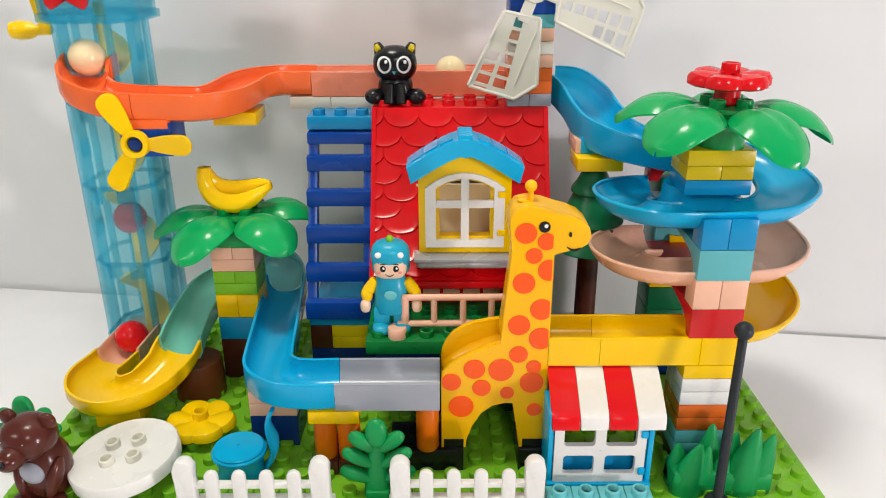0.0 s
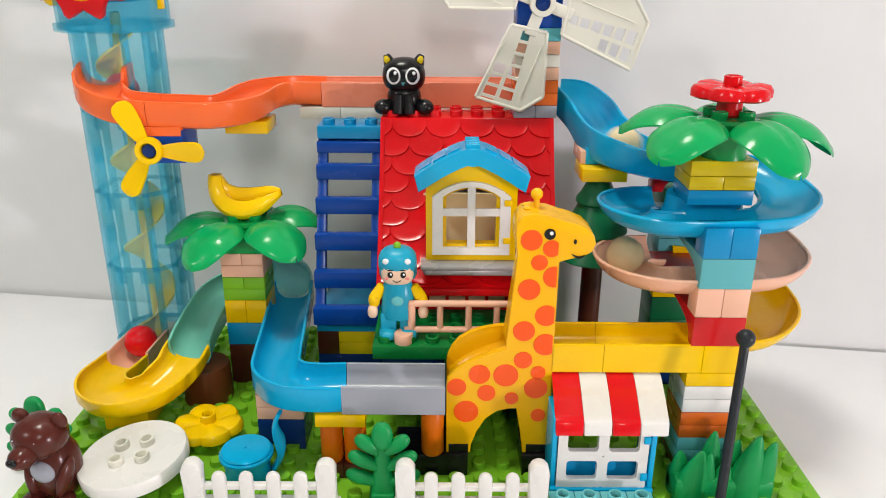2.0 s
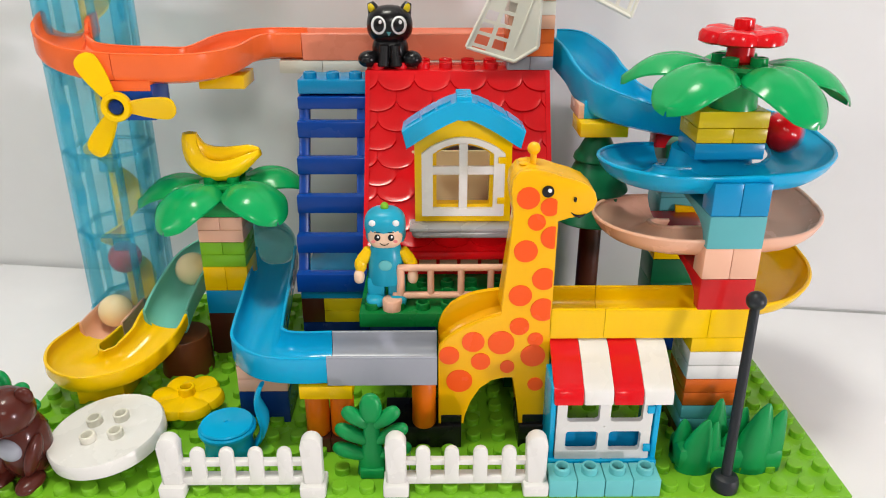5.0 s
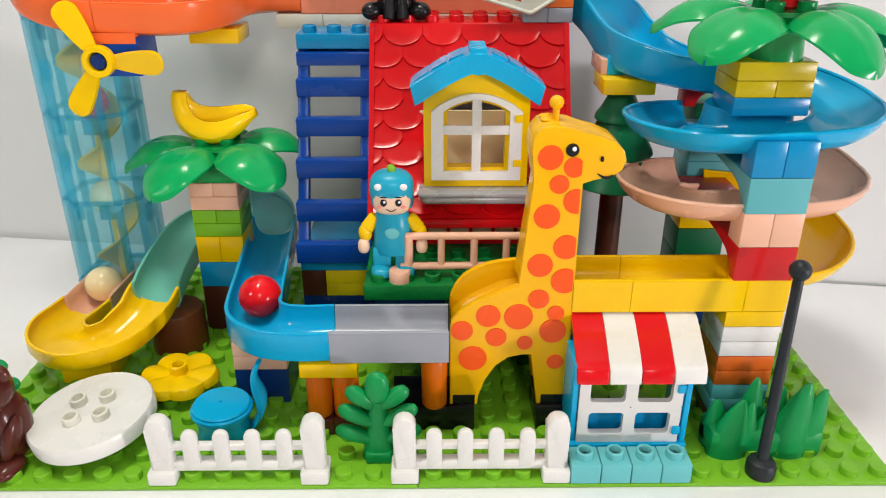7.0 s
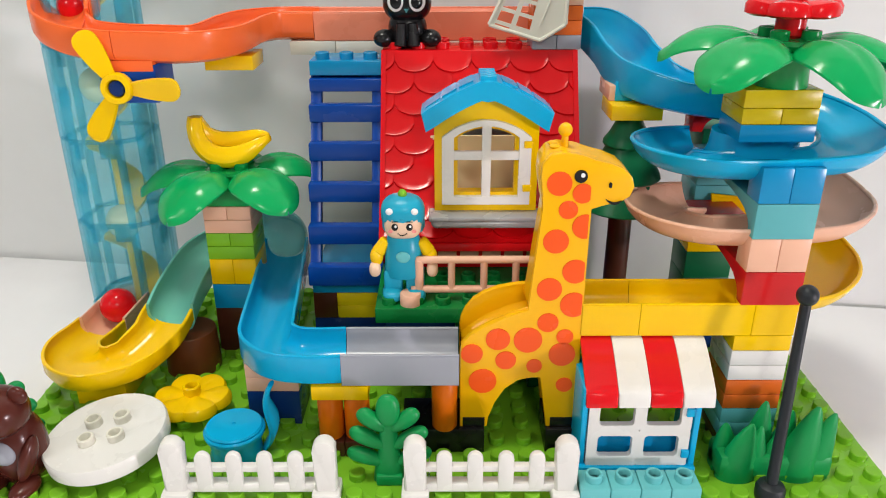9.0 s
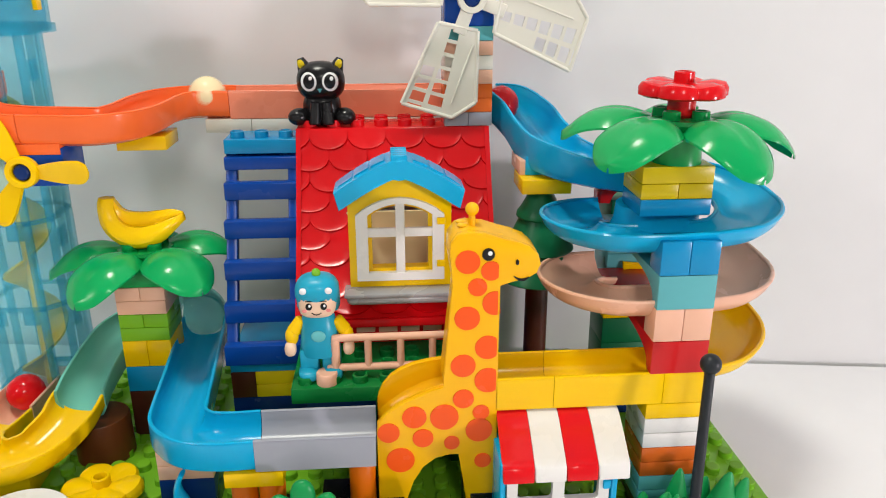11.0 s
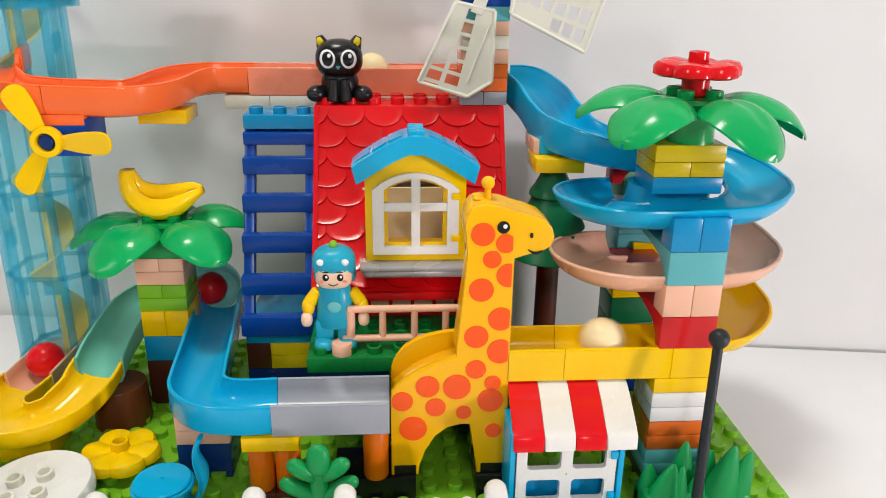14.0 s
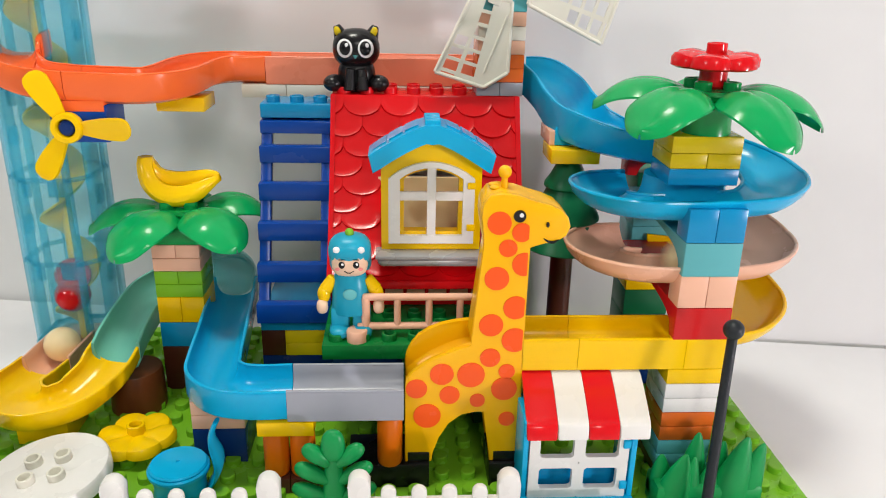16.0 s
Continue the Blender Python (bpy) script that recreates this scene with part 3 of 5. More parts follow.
# rear column
cols = [(0, 1, NAVY), (1, 1, BROWN), (2, 1, DKGREEN), (3, 1, DKGREEN), (4, 0.5, YELLOW), (4.5, 1, MIDBLUE), (5.5, 1, TEAL), (6.5, 1, TEAL), (7.5, 1, DKGREEN)]
for z, h, mat in cols:
    brick(10.95, 10.1, z, 2, 2, h, mat, mat.name.split("_plastic")[0].replace("_", " ") + " brick in the rear column of the spiral")

arch = thing("arch_brick", G(10.3, 9.6, 8.5), "red arch brick behind the spiral", "toy brick")
prism(ab := bmesh.new(), [(0, 0), (0.4 * P, 0)] + [(P - 0.6 * P * math.cos(math.pi * k / 10), 0.6 * P * math.sin(math.pi * k / 10)) for k in range(11)] + [(2 * P, 0), (2 * P, 0.85 * H), (0, 0.85 * H)], 1.0 * P, None, 0.0005)
part("body", ab, BRICKRED, arch)
# lower run: yellow straight tracks, giraffe, grey straight, blue curve
track("straight_track", "yellow straight track beside the giraffe", [(12.5, 4, 4), (11.05, 4, 4)], UT, YELLOW, straight=True)
track("straight_track", "long yellow straight track above the booth", [(11.03, 4, 4), (7.2, 4, 4)], UT, YELLOW, straight=True)
track("straight_track", "yellow straight track beside the giraffe", [(7.18, 4, 4), (5.2, 4, 4)], UT, YELLOW, straight=True)
track("straight_track", "grey straight track between giraffe and curve", [(1.05, 3.5, 2.6), (-3.0, 3.5, 2.6)], UT, GREY, straight=True)
track("curved_track", "sky blue curved slide with high rim", [(-3.02, 3.5, 2.6), (-4.2, 3.5, 2.58), (-5.2, 3.75, 2.56), (-5.9, 4.5, 2.52), (-6.1, 5.5, 2.5), (-6.3, 7.5, 2.47), (-6.55, 10, 2.43), (-6.9, 13.4, 2.4)], u_track(1.02, 1.0, 0.2, 0.12, 0.3), BLUE)
tun = thing("clear_tunnel", G(-7.0, 13.4, 2.4), "clear teal tunnel elbow at the slide's end", "track piece")
b = bmesh.new()
rings = []
for k in range(15):
    a = radians(90 * k / 14)
    c = Vector((-1.5 * P * (1 - math.cos(a)) , 1.5 * P * math.sin(a), 1.0 * H))
    d = Vector((math.cos(a), math.sin(a), 0))
    rings.append([b.verts.new(c + (d * math.cos(w) + Vector((0, 0, 1)) * math.sin(w)) * rr * P) for rr in (1.08, 0.98) for w in [2 * math.pi * (j if rr > 1 else 23 - j) / 24 for j in range(24)]])
for p, q in zip(rings, rings[1:]):
    for j in range(24):
        b.faces.new((p[j], p[(j + 1) % 24], q[(j + 1) % 24], q[j]))
        b.faces.new((p[24 + j], p[24 + (j + 1) % 24], q[24 + (j + 1) % 24], q[24 + j]))
part("tube", b, CLEARTEAL, tun)
track("clear_slide", "clear teal slide that drops into the yellow chute", [(-8.6, 14.9, 2.45), (-9.8, 14.2, 2.4), (-10.6, 12.8, 2.3), (-10.85, 11.0, 2.05), (-10.9, 9.4, 1.85), (-10.9, 8.36, 1.62)], u_track(0.98, 1.05, 0.2, 0.1, 0.5), GLASSTEAL)
track("curved_track", "yellow u-shaped chute that feeds the lift", [(-10.9, 8.3, 1.84), (-11.2, 7.2, 1.46), (-12.0, 6.1, 1.12), (-13.2, 5.75, 0.97), (-14.2, 6.3, 0.92), (-14.7, 7.4, 0.88), (-14.5, 8.6, 0.85), (-14.38, 9.4, 0.83)], u_track(1.1, 0.8, 0.16, 0.09, 0.55), YELLOW)


# ---- ball lift ----
LX, LY = -14.42, 13.75
lift = thing("ball_lift", G(LX, LY, 0), "clear blue ball lift tower with yellow screw", "ball lift")


def octagon(r, c=0.42):
    return [(r, -r * (1 - c)), (r, r * (1 - c)), (r * (1 - c), r), (-r * (1 - c), r), (-r, r * (1 - c)), (-r, -r * (1 - c)), (-r * (1 - c), -r), (r * (1 - c), -r)]


def shell(r0, r1, z0, z1, th):
    """An eight-sided tube wall."""
    b = bmesh.new()
    rings = [[b.verts.new((x, y, z)) for x, y in octagon(r)] for r, z in ((r0, z0), (r1, z1), (r1 - th, z1), (r0 - th, z0))]
    rings.append(rings[0])
    for p, q in zip(rings, rings[1:]):
        for k in range(8):
            b.faces.new((p[k], p[(k + 1) % 8], q[(k + 1) % 8], q[k]))
    return b


R = 1.69 * P
zs = [0.9, 4.35, 7.6, 10.9, 14.0]
for z0, z1 in zip(zs, zs[1:]):
    seg = part("tube_section", shell(R, R, z0 * H + 0.0004, z1 * H - 0.0004, 0.0014), CLEAR, lift)
    seg.visible_shadow = False
    for k, (x, y) in enumerate(octagon(R * 0.985)):
        part("rib", tube(bmesh.new(), (x, y, z0 * H), (x, y, z1 * H), 0.0030, n=8), CLEAREDGE, seg).visible_shadow = False
    for z in (z0,):
        part("joint_ring", shell(R * 1.05, R * 1.05, z * H - 0.0012, z * H + 0.0014, 0.003), CLEAREDGE, seg)
for k, (z, x) in enumerate(((3.2, 1), (6.4, 1), (9.6, 1), (12.4, 1), (5.2, -1), (8.6, -1))):
    part("clip", box(bmesh.new(), x * R - 0.002, x * R + 0.0012, -0.006, 0.004, z * H, (z + 0.7) * H, 0.0008), CLEAREDGE, lift)
for z in zs[1:4]:
    for x, w in ((0.34, 0.0075), (-0.42, 0.004)):
        part("clip", box(bmesh.new(), x * R - w, x * R + w * 0.4, -R * 1.03, -R * 0.95, (z - 0.62) * H, (z - 0.08) * H, 0.0006), CLEAREDGE, lift)
part("base_ring", shell(R * 1.12, R * 1.1, 0.0, 0.95 * H, 0.004), CLEAREDGE, lift)
part("floor_plate", box(bmesh.new(), -R, R, -R, R, 0.35 * H, 0.6 * H, 0.001), PEACH, lift)
head = part("head_box", shell(R * 1.28, R * 1.28, 14.0 * H, 16.6 * H, 0.002), CLEAREDGE, lift)
part("head_lip", shell(R * 1.36, R * 1.36, 13.95 * H, 14.25 * H, 0.004), CLEAREDGE, head)
part("gear_box", box(bmesh.new(), -R * 0.8, R * 0.8, -R * 0.8, R * 0.8, 15.0 * H, 16.6 * H, 0.002), MIDBLUE, lift)
part("knob", box(bmesh.new(), R * 1.25, R * 1.38, -0.004, 0.004, 14.7 * H, 15.2 * H, 0.001), YELLOW, lift)
# sun badge on the head
badge = bmesh.new()
outline = []
for k in range(64):
    a = 2 * math.pi * k / 64
    r = (2.0 + 0.32 * math.cos(10 * a)) * P
    outline.append((r * math.cos(a), r * math.sin(a)))
prism(badge, outline, 0.006, Matrix.Translation((-0.25 * P, -R * 1.42 - 0.004, 16.3 * H)), 0.0012)
badge = part("sun_badge", badge, BRICKRED, lift, "red scalloped badge with yellow face")
part("badge_face", lathe(bmesh.new(), [(0, 0), (1.45 * P, 0), (1.4 * P, 0.002), (0, 0.0035)], 40, Matrix.Translation((-0.25 * P, -R * 1.42 - 0.004, 16.3 * H)) @ pose(0, 0, 0, 90, 0, 0)), YELLOW, badge)
# receiving dish
b = sweep(bmesh.new(), smooth_path([G(-14.35, 9.4, 0.55) - G(LX, LY, 0), G(-14.35, 10.4, 0.5) - G(LX, LY, 0), G(-14.3, 12.2, 0.45) - G(LX, LY, 0)], 6), u_track(1.0, 1.15, 0.2, 0.12, 0.3))
part("receiver", b, PEACH, lift, "peach receiving chute at the lift's foot")

# screw, turned by the crank
PITCH = 3.8 * H
b = bmesh.new()
n0 = 24
turns = int(12.9 * H / PITCH * n0)
prev = None
for k in range(turns + 1):
    a = 2 * math.pi * k / n0
    z = 0.9 * H + PITCH * k / n0
    c, s = math.cos(a), math.sin(a)
    q = [b.verts.new((r * c, r * s, z + dz)) for r, dz in ((0.2 * P, 0), (1.15 * P, 0.0035), (1.15 * P, 0.0015), (0.2 * P, -0.002))]
    if prev:
        for i in range(4):
            b.faces.new((prev[i], prev[(i + 1) % 4], q[(i + 1) % 4], q[i]))
    else:
        b.faces.new(q)
    prev = q
b.faces.new(prev[::-1])
screw = thing("lift_screw", G(LX, LY, 0), "yellow spiral screw inside the clear lift", "screw")
part("blade", b, AUGER, screw)
part("shaft", tube(bmesh.new(), (0, 0, 0.6 * H), (0, 0, 14.6 * H), 0.24 * P), AUGER, screw)
# crank with handle
crank = thing("crank", G(-17.15, LY, 15.1), "orange-yellow crank handle on the lift", "crank")
part("hub", tube(bmesh.new(), (-0.004, 0, 0), (0.006, 0, 0), 0.006), YELLOW, crank)
part("arm", box(bmesh.new(), -0.006, 0.002, -0.004, 0.004, -0.036, 0.004, 0.002), YELLOW, crank)
hd = bmesh.new()
lathe(hd, [(0, 0), (0.0035, 0), (0.004, 0.006), (0.0062, 0.010), (0.0072, 0.018), (0.006, 0.0245), (0.003, 0.0265), (0, 0.027)], 20, Matrix.Translation((-0.004, 0, -0.033)) @ pose(0, 0, 0, 0, -90, 0))
part("handle", hd, YELLOW, crank)

# propeller on its block
pb = thing("toy_brick", G(-12.6, 9.55, 9.5), "dark blue axle brick under the orange chute", "toy brick")
part("body", gbox(0, 2.15, 0, 2, 0, 1.2), DKBLUE, pb)
part("axle", tube(bmesh.new(), (0.75 * P, 0, 0.53 * H), (0.75 * P, -0.5 * P, 0.53 * H), 0.0052, 0.0048), NAVY, pb)
prop = thing("propeller", G(-11.85, 9.25, 10.03), "yellow three-blade toy propeller", "propeller")
hub = bmesh.new()
lathe(hub, [(0.0055, -0.003), (0.009, -0.003), (0.0095, -0.002), (0.0095, 0.003), (0.009, 0.004), (0.0062, 0.004), (0.0055, 0.003), (0.0055, -0.003)], 28, pose(0, 0, 0, 90, 0, 0))
part("hub", hub, YELLOW, prop)
for ang in (118, -2, 238):
    b = bmesh.new()
    n = 44
    up, lo = [], []
    for k in range(n + 1):
        s = k / n
        r = 0.007 + s * 0.031
        w = (0.0036 + 0.0038 * math.sin(math.pi / 2 * min(1, s / 0.75))) * (1 if s < 0.78 else math.sqrt(max(0.0, 1 - ((s - 0.78) / 0.22) ** 2)) * 0.99 + 0.01)
        up.append((r, w))
        lo.append((r, -w))
    prism(b, up + lo[::-1], 0.0024, Matrix.Translation((0, -0.0012, 0)), 0.0006)
    bmesh.ops.transform(b, matrix=pose(0, 0, 0, 0, -ang, 0) @ pose(0, 0, 0, 14, 0, 0), verts=b.verts)
    part("blade", b, YELLOW, prop)


# ---- palms ----
def leaf(tip_x, tip_y, drop, width, start=0.55):
    """A broad arched leaf from the crown's middle towards its tip; tip in studs, drop in bricks."""
    b = bmesh.new()
    L = math.hypot(tip_x, tip_y) * P
    n, m = 24, 14
    top = []
    for k in range(n + 1):
        s = 1 - (1 - k / n) ** 1.7
        r = start * P + s * (L - start * P)
        w = width * P * (0.30 + 0.70 * math.sin(math.pi / 2 * min(1, s / 0.52)) ** 0.9)
        if s > 0.52:
            w *= max(0.0, 1 - ((s - 0.52) / 0.48) ** 2.3 * 0.996) ** 0.62
        z = 0.34 * H * math.sin(math.pi * min(1, s * 1.1)) - drop * H * s ** 1.8 - 0.42 * H * max(0.0, (s - 0.62) / 0.38) ** 2.4
        row = []
        for j in range(m + 1):
            u = -1 + 2 * j / m
            uu = u * (0.93 if u > 0 else 1.0)
            vein = 0.0011 * math.exp(-(u / 0.10) ** 2) * (1 if 0.25 < s < 0.8 else 0.2)
            row.append(Vector((r, uu * w, z - 0.46 * H * abs(u) ** 2.6 * min(1, 0.4 + 2 * s) * (1 - 0.6 * s ** 6) - vein)))
        top.append(row)
    vt = [[b.verts.new(q) for q in row] for row in top]
    vb = [[b.verts.new(q - Vector((0, 0, 0.0022 - 0.0010 * abs(-1 + 2 * j / m)))) for j, q in enumerate(row)] for row in top]
    for k in range(n):
        for j in range(m):
            b.faces.new((vt[k][j], vt[k + 1][j], vt[k + 1][j + 1], vt[k][j + 1]))
            b.faces.new((vb[k][j + 1], vb[k + 1][j + 1], vb[k + 1][j], vb[k][j]))
    for k in range(n):
        for j in (0, m):
            b.faces.new((vt[k][j], vt[k + 1][j], vb[k + 1][j], vb[k][j]))
    for j in range(m):
        for k in (0, n):
            b.faces.new((vt[k][j], vt[k][j + 1], vb[k][j + 1], vb[k][j]))
    bmesh.ops.transform(b, matrix=pose(0, 0, 0, 0, 0, math.degrees(math.atan2(tip_y, tip_x))), verts=b.verts)
    return b


def palm_crown(x, y, z, tips, label):
    t = thing("palm_crown", G(x, y, z), label, "palm leaves", "palm crowns")
    part("crown_disc", lathe(bmesh.new(), [(0, -1.15 * H), (0.85 * P, -1.15 * H), (0.8 * P, -0.6 * H), (1.0 * P, -0.3 * H), (1.05 * P, -0.1 * H), (1.15 * P, 0.0), (1.12 * P, 0.12 * H), (0, 0.12 * H)], 32), GREEN, t)
    for tx, ty, dr in tips:
        part("leaf", leaf(tx, ty, dr, 1.38), LEAF, t)
    studs(t, GREEN, [-0.5, 0.5], [-0.5, 0.5], 0.12)
    return t


palm_crown(11.6, 5.4, 11.9, [(-3.6, 1.9, 0.1), (-3.1, -2.4, 0.3), (1.55, -3.3, 0.5), (4.1, -0.1, 0.45), (1.0, 3.8, 0.4)], "glossy green five-leaf palm crown on yellow bricks")
palm_crown(-8.35, 11.0, 6.9, [(-3.95, -0.2, 0.25), (-1.85, -3.3, 0.4), (2.75, -2.6, 0.25), (3.4, 1.7, 0.1), (-0.9, 3.7, 0.4)], "glossy green five-leaf palm crown under toy bananas")
# left trunk
for z, h, mat, split, nm in ((0, 1.8, BROWN, 0, "dark brown"), (1.8, 0.98, MIDBLUE, 0, "mid blue"), (2.78, 1.0, YELLOW, 1, "yellow"), (3.78, 0.5, LIME, 0, "lime green"), (4.28, 0.5, LIME, 1, "lime green"), (4.78, 0.5, PEACH, 0, "peach"), (5.28, 0.5, PEACH, 1, "peach"), (5.78, 0.6, GREEN, 0, "green")):
    for k in range(2 if split else 1):
        brick(-9.55 + k, 10, z, 1 if split else 2, 2, h, mat, nm + " brick in the trunk of the palm")

# red flower on top of the palm
def flower(name, at, label, mat, petals, r, stem):
    t = thing(name, at, label, "flower")
    b = bmesh.new()
    n = 72
    rim = lambda a: r * (0.86 + 0.14 * abs(math.cos(petals * a / 2)) ** 0.7) if petals > 4 else r
    rows = []
    for f, z in ((0.0, 0), (0.9, 0), (1.0, 0.0012), (1.0, 0.0055), (0.93, 0.0078), (0.7, 0.0088), (0.42, 0.0078), (0.0, 0.0074)):
        rows.append([b.verts.new((f * rim(2 * math.pi * k / n) * math.cos(2 * math.pi * k / n), f * rim(2 * math.pi * k / n) * math.sin(2 * math.pi * k / n), z - (0.0016 * (1 - abs(math.cos(petals * math.pi * k / n))) if f > 0.4 and z > 0.005 else 0))) for k in range(n)] if f else [b.verts.new((0, 0, z))])
    for p, q in zip(rows, rows[1:]):
        for k in range(n):
            vs = list(dict.fromkeys([p[k % len(p)], p[(k + 1) % len(p)], q[(k + 1) % len(q)], q[k % len(q)]]))
            if len(vs) > 2:
                b.faces.new(vs)
    part("petals", b, mat, t)
    if stem:
        part("stem", tube(bmesh.new(), (0, 0, -stem), (0, 0, 0.001), 0.0075), mat, t)
    ob = new("stud", stud_mesh(mat, True))
    ob.parent, ob.location, ob.scale = t, (0, 0, 0.0075), (1.15, 1.15, 1.25)
    return t


flower("red_flower", G(11.6, 5.4, 12.6), "glossy red plastic flower on the palm crown", RED, 6, 1.5 * P, 0.6 * H)
flower("yellow_flower", G(-9.35, 5.4, 0.35), "yellow plastic flower standing on the plate", YELLOW, 6, 1.5 * P, 0.35 * H)

# bananas
ban = thing("banana_bunch", G(-8.35, 11.0, 7.3), "yellow toy banana bunch on the palm crown", "bananas")
SPINE = [(-1.28, 1.75, 0.30), (-1.27, 1.35, 0.33), (-1.08, 0.80, 0.40), (-0.62, 0.40, 0.45), (0.02, 0.28, 0.46), (0.66, 0.42, 0.40), (1.18, 0.68, 0.28), (1.52, 0.84, 0.18), (1.70, 0.90, 0.15)]
for dy, dz, grow in ((-0.52, -0.08, 1.0), (0.10, 0.40, 0.95), (0.65, 0.12, 0.9)):
    b = bmesh.new()
    line = smooth_path([(x * P, 0, z * P) for x, z, r in SPINE], 4)
    rings = []
    for i, c in enumerate(line):
        s = i / (len(line) - 1)
        r = float(np.interp(s * (len(SPINE) - 1), range(len(SPINE)), [q[2] for q in SPINE])) * P * grow
        d = (line[min(i + 1, len(line) - 1)] - line[max(i - 1, 0)]).normalized()
        nrm = Vector((d.z, 0, -d.x))
        mid_ = math.sin(math.pi * s)
        c = c + Vector((0, dy * P * mid_ ** 0.7, dz * P * mid_))
        ring = []
        for j in range(16):
            a = 2 * math.pi * j / 16
            k = 1 + 0.09 * math.cos(5 * a + 0.6)
            ring.append(b.verts.new(c + nrm * r * k * math.cos(a) + Vector((0, 1, 0)) * r * k * 0.85 * math.sin(a)))
        rings.append(ring)
    for p, q in zip(rings, rings[1:]):
        for j in range(16):
            b.faces.new((p[j], p[(j + 1) % 16], q[(j + 1) % 16], q[j]))
    b.faces.new(rings[0])
    b.faces.new(rings[-1][::-1])
    part("banana", b, YELLOW, ban)
part("peg", box(bmesh.new(), 0.55 * P, 0.75 * P, -0.3 * P, 0.1 * P, -0.002, 0.6 * H, 0.0006), YELLOW, ban)
part("peg", box(bmesh.new(), -0.45 * P, -0.2 * P, -0.3 * P, 0.1 * P, -0.002, 0.3 * H, 0.0006), YELLOW, ban)

# ---- windmill ----
for z, h, mat, nm, sp in ((10.83, 0.48, GREY, "grey", 1), (11.31, 0.48, DKORANGE, "orange", 0), (11.79, 0.48, DKORANGE, "orange", 0), (12.27, 0.48, PEACH, "peach", 0), (12.75, 0.48, IVORY, "ivory", 0), (13.23, 0.48, PEACH, "salmon", 0), (13.71, 0.48, TEAL, "teal", 0), (14.19, 1.5, DKBLUE, "dark blue axle", 0)):
    for k in range(2 if sp else 1):
        brick(4.15 + k, 12.05, z, 1 if sp else 2, 2, h, mat, nm + " brick in the windmill tower on the ridge")
mill = thing("windmill_rotor", G(5.2, 11.75, 15.08), "ivory four-sail toy windmill rotor", "windmill")
hub = bmesh.new()
lathe(hub, [(0.0052, -0.003), (0.0088, -0.003), (0.0092, -0.002), (0.0092, 0.003), (0.0088, 0.004), (0.0058, 0.004), (0.0052, 0.003), (0.0052, -0.003)], 28, pose(0, 0, 0, 90, 0, 0))
part("hub", hub, IVORY, mill)
part("axle", tube(bmesh.new(), (0, 0.006, 0), (0, -0.0035, 0), 0.0053), NAVY, mill)


def sail():
    """A sail along +x: a five-sided plate with window openings."""
    b = bmesh.new()
    n, m = 26, 14
    def at(s, t, y):
        r0, r1 = 0.021 - 0.004 * t, 0.0768 - 0.0030 * t - 0.0140 * max(0, t - 0.75) / 0.25
        w0, w1 = -0.0148 - 0.0050 * s, 0.0108 + 0.0152 * s
        return Vector((r0 + (r1 - r0) * s, y, w0 + (w1 - w0) * t))
    g = [[[b.verts.new(at(i / n, j / m, y)) for j in range(m + 1)] for i in range(n + 1)] for y in (-0.0008, 0.0008)]
    def solid(i, j):
        if not (0 <= i < n and 0 <= j < m):
            return False
        return not ((j in (5, 6, 7) and i % 4 in (1, 2, 3) and 1 <= i < 25) or (j in (1, 2, 3) and i % 4 in (1, 2, 3) and i > 12))
    for i in range(n):
        for j in range(m):
            if not solid(i, j):
                continue
            f, k = g
            b.faces.new((f[i][j], f[i + 1][j], f[i + 1][j + 1], f[i][j + 1]))
            b.faces.new((k[i][j + 1], k[i + 1][j + 1], k[i + 1][j], k[i][j]))
            for di, dj, p, q in ((-1, 0, (i, j), (i, j + 1)), (1, 0, (i + 1, j + 1), (i + 1, j)), (0, -1, (i + 1, j), (i, j)), (0, 1, (i, j + 1), (i + 1, j + 1))):
                if not solid(i + di, j + dj):
                    b.faces.new((f[p[0]][p[1]], f[q[0]][q[1]], k[q[0]][q[1]], k[p[0]][p[1]]))
    bmesh.ops.delete(b, geom=[v for v in b.verts if not v.link_faces], context="VERTS")
    return b


def sail_rim():
    b = bmesh.new()
    def at(s, t):
        r0, r1 = 0.021 - 0.004 * t, 0.0768 - 0.0030 * t - 0.0140 * max(0, t - 0.75) / 0.25
        w0, w1 = -0.0148 - 0.0050 * s, 0.0108 + 0.0152 * s
        return Vector((r0 + (r1 - r0) * s, -0.0006, w0 + (w1 - w0) * t))
    ps = [at(0, 0), at(1, 0), at(1, 0.75), at(1, 1), at(0, 1), at(0, 0)]
    for p, q in zip(ps, ps[1:]):
        tube(b, p, q, 0.0013, n=8)
    box(b, 0.026, 0.066, -0.0016, 0, 0.0105, 0.0115, 0.0003)
    return b


for k, ang in enumerate((-110.5, -20.5, 69.5, 159.5)):
    m = pose(0, 0, 0, 0, -ang, 0)
    b = sail()
    bmesh.ops.transform(b, matrix=m, verts=b.verts)
    sl = part("sail", b, IVORY, mill)
    b = sail_rim()
    bmesh.ops.transform(b, matrix=m, verts=b.verts)
    part("rim", b, IVORY, sl)
    b = box(bmesh.new(), 0.008, 0.023, -0.0016, 0.0016, -0.0042, 0.0042, 0.0008)
    bmesh.ops.transform(b, matrix=m, verts=b.verts)
    part("spoke", b, IVORY, sl)


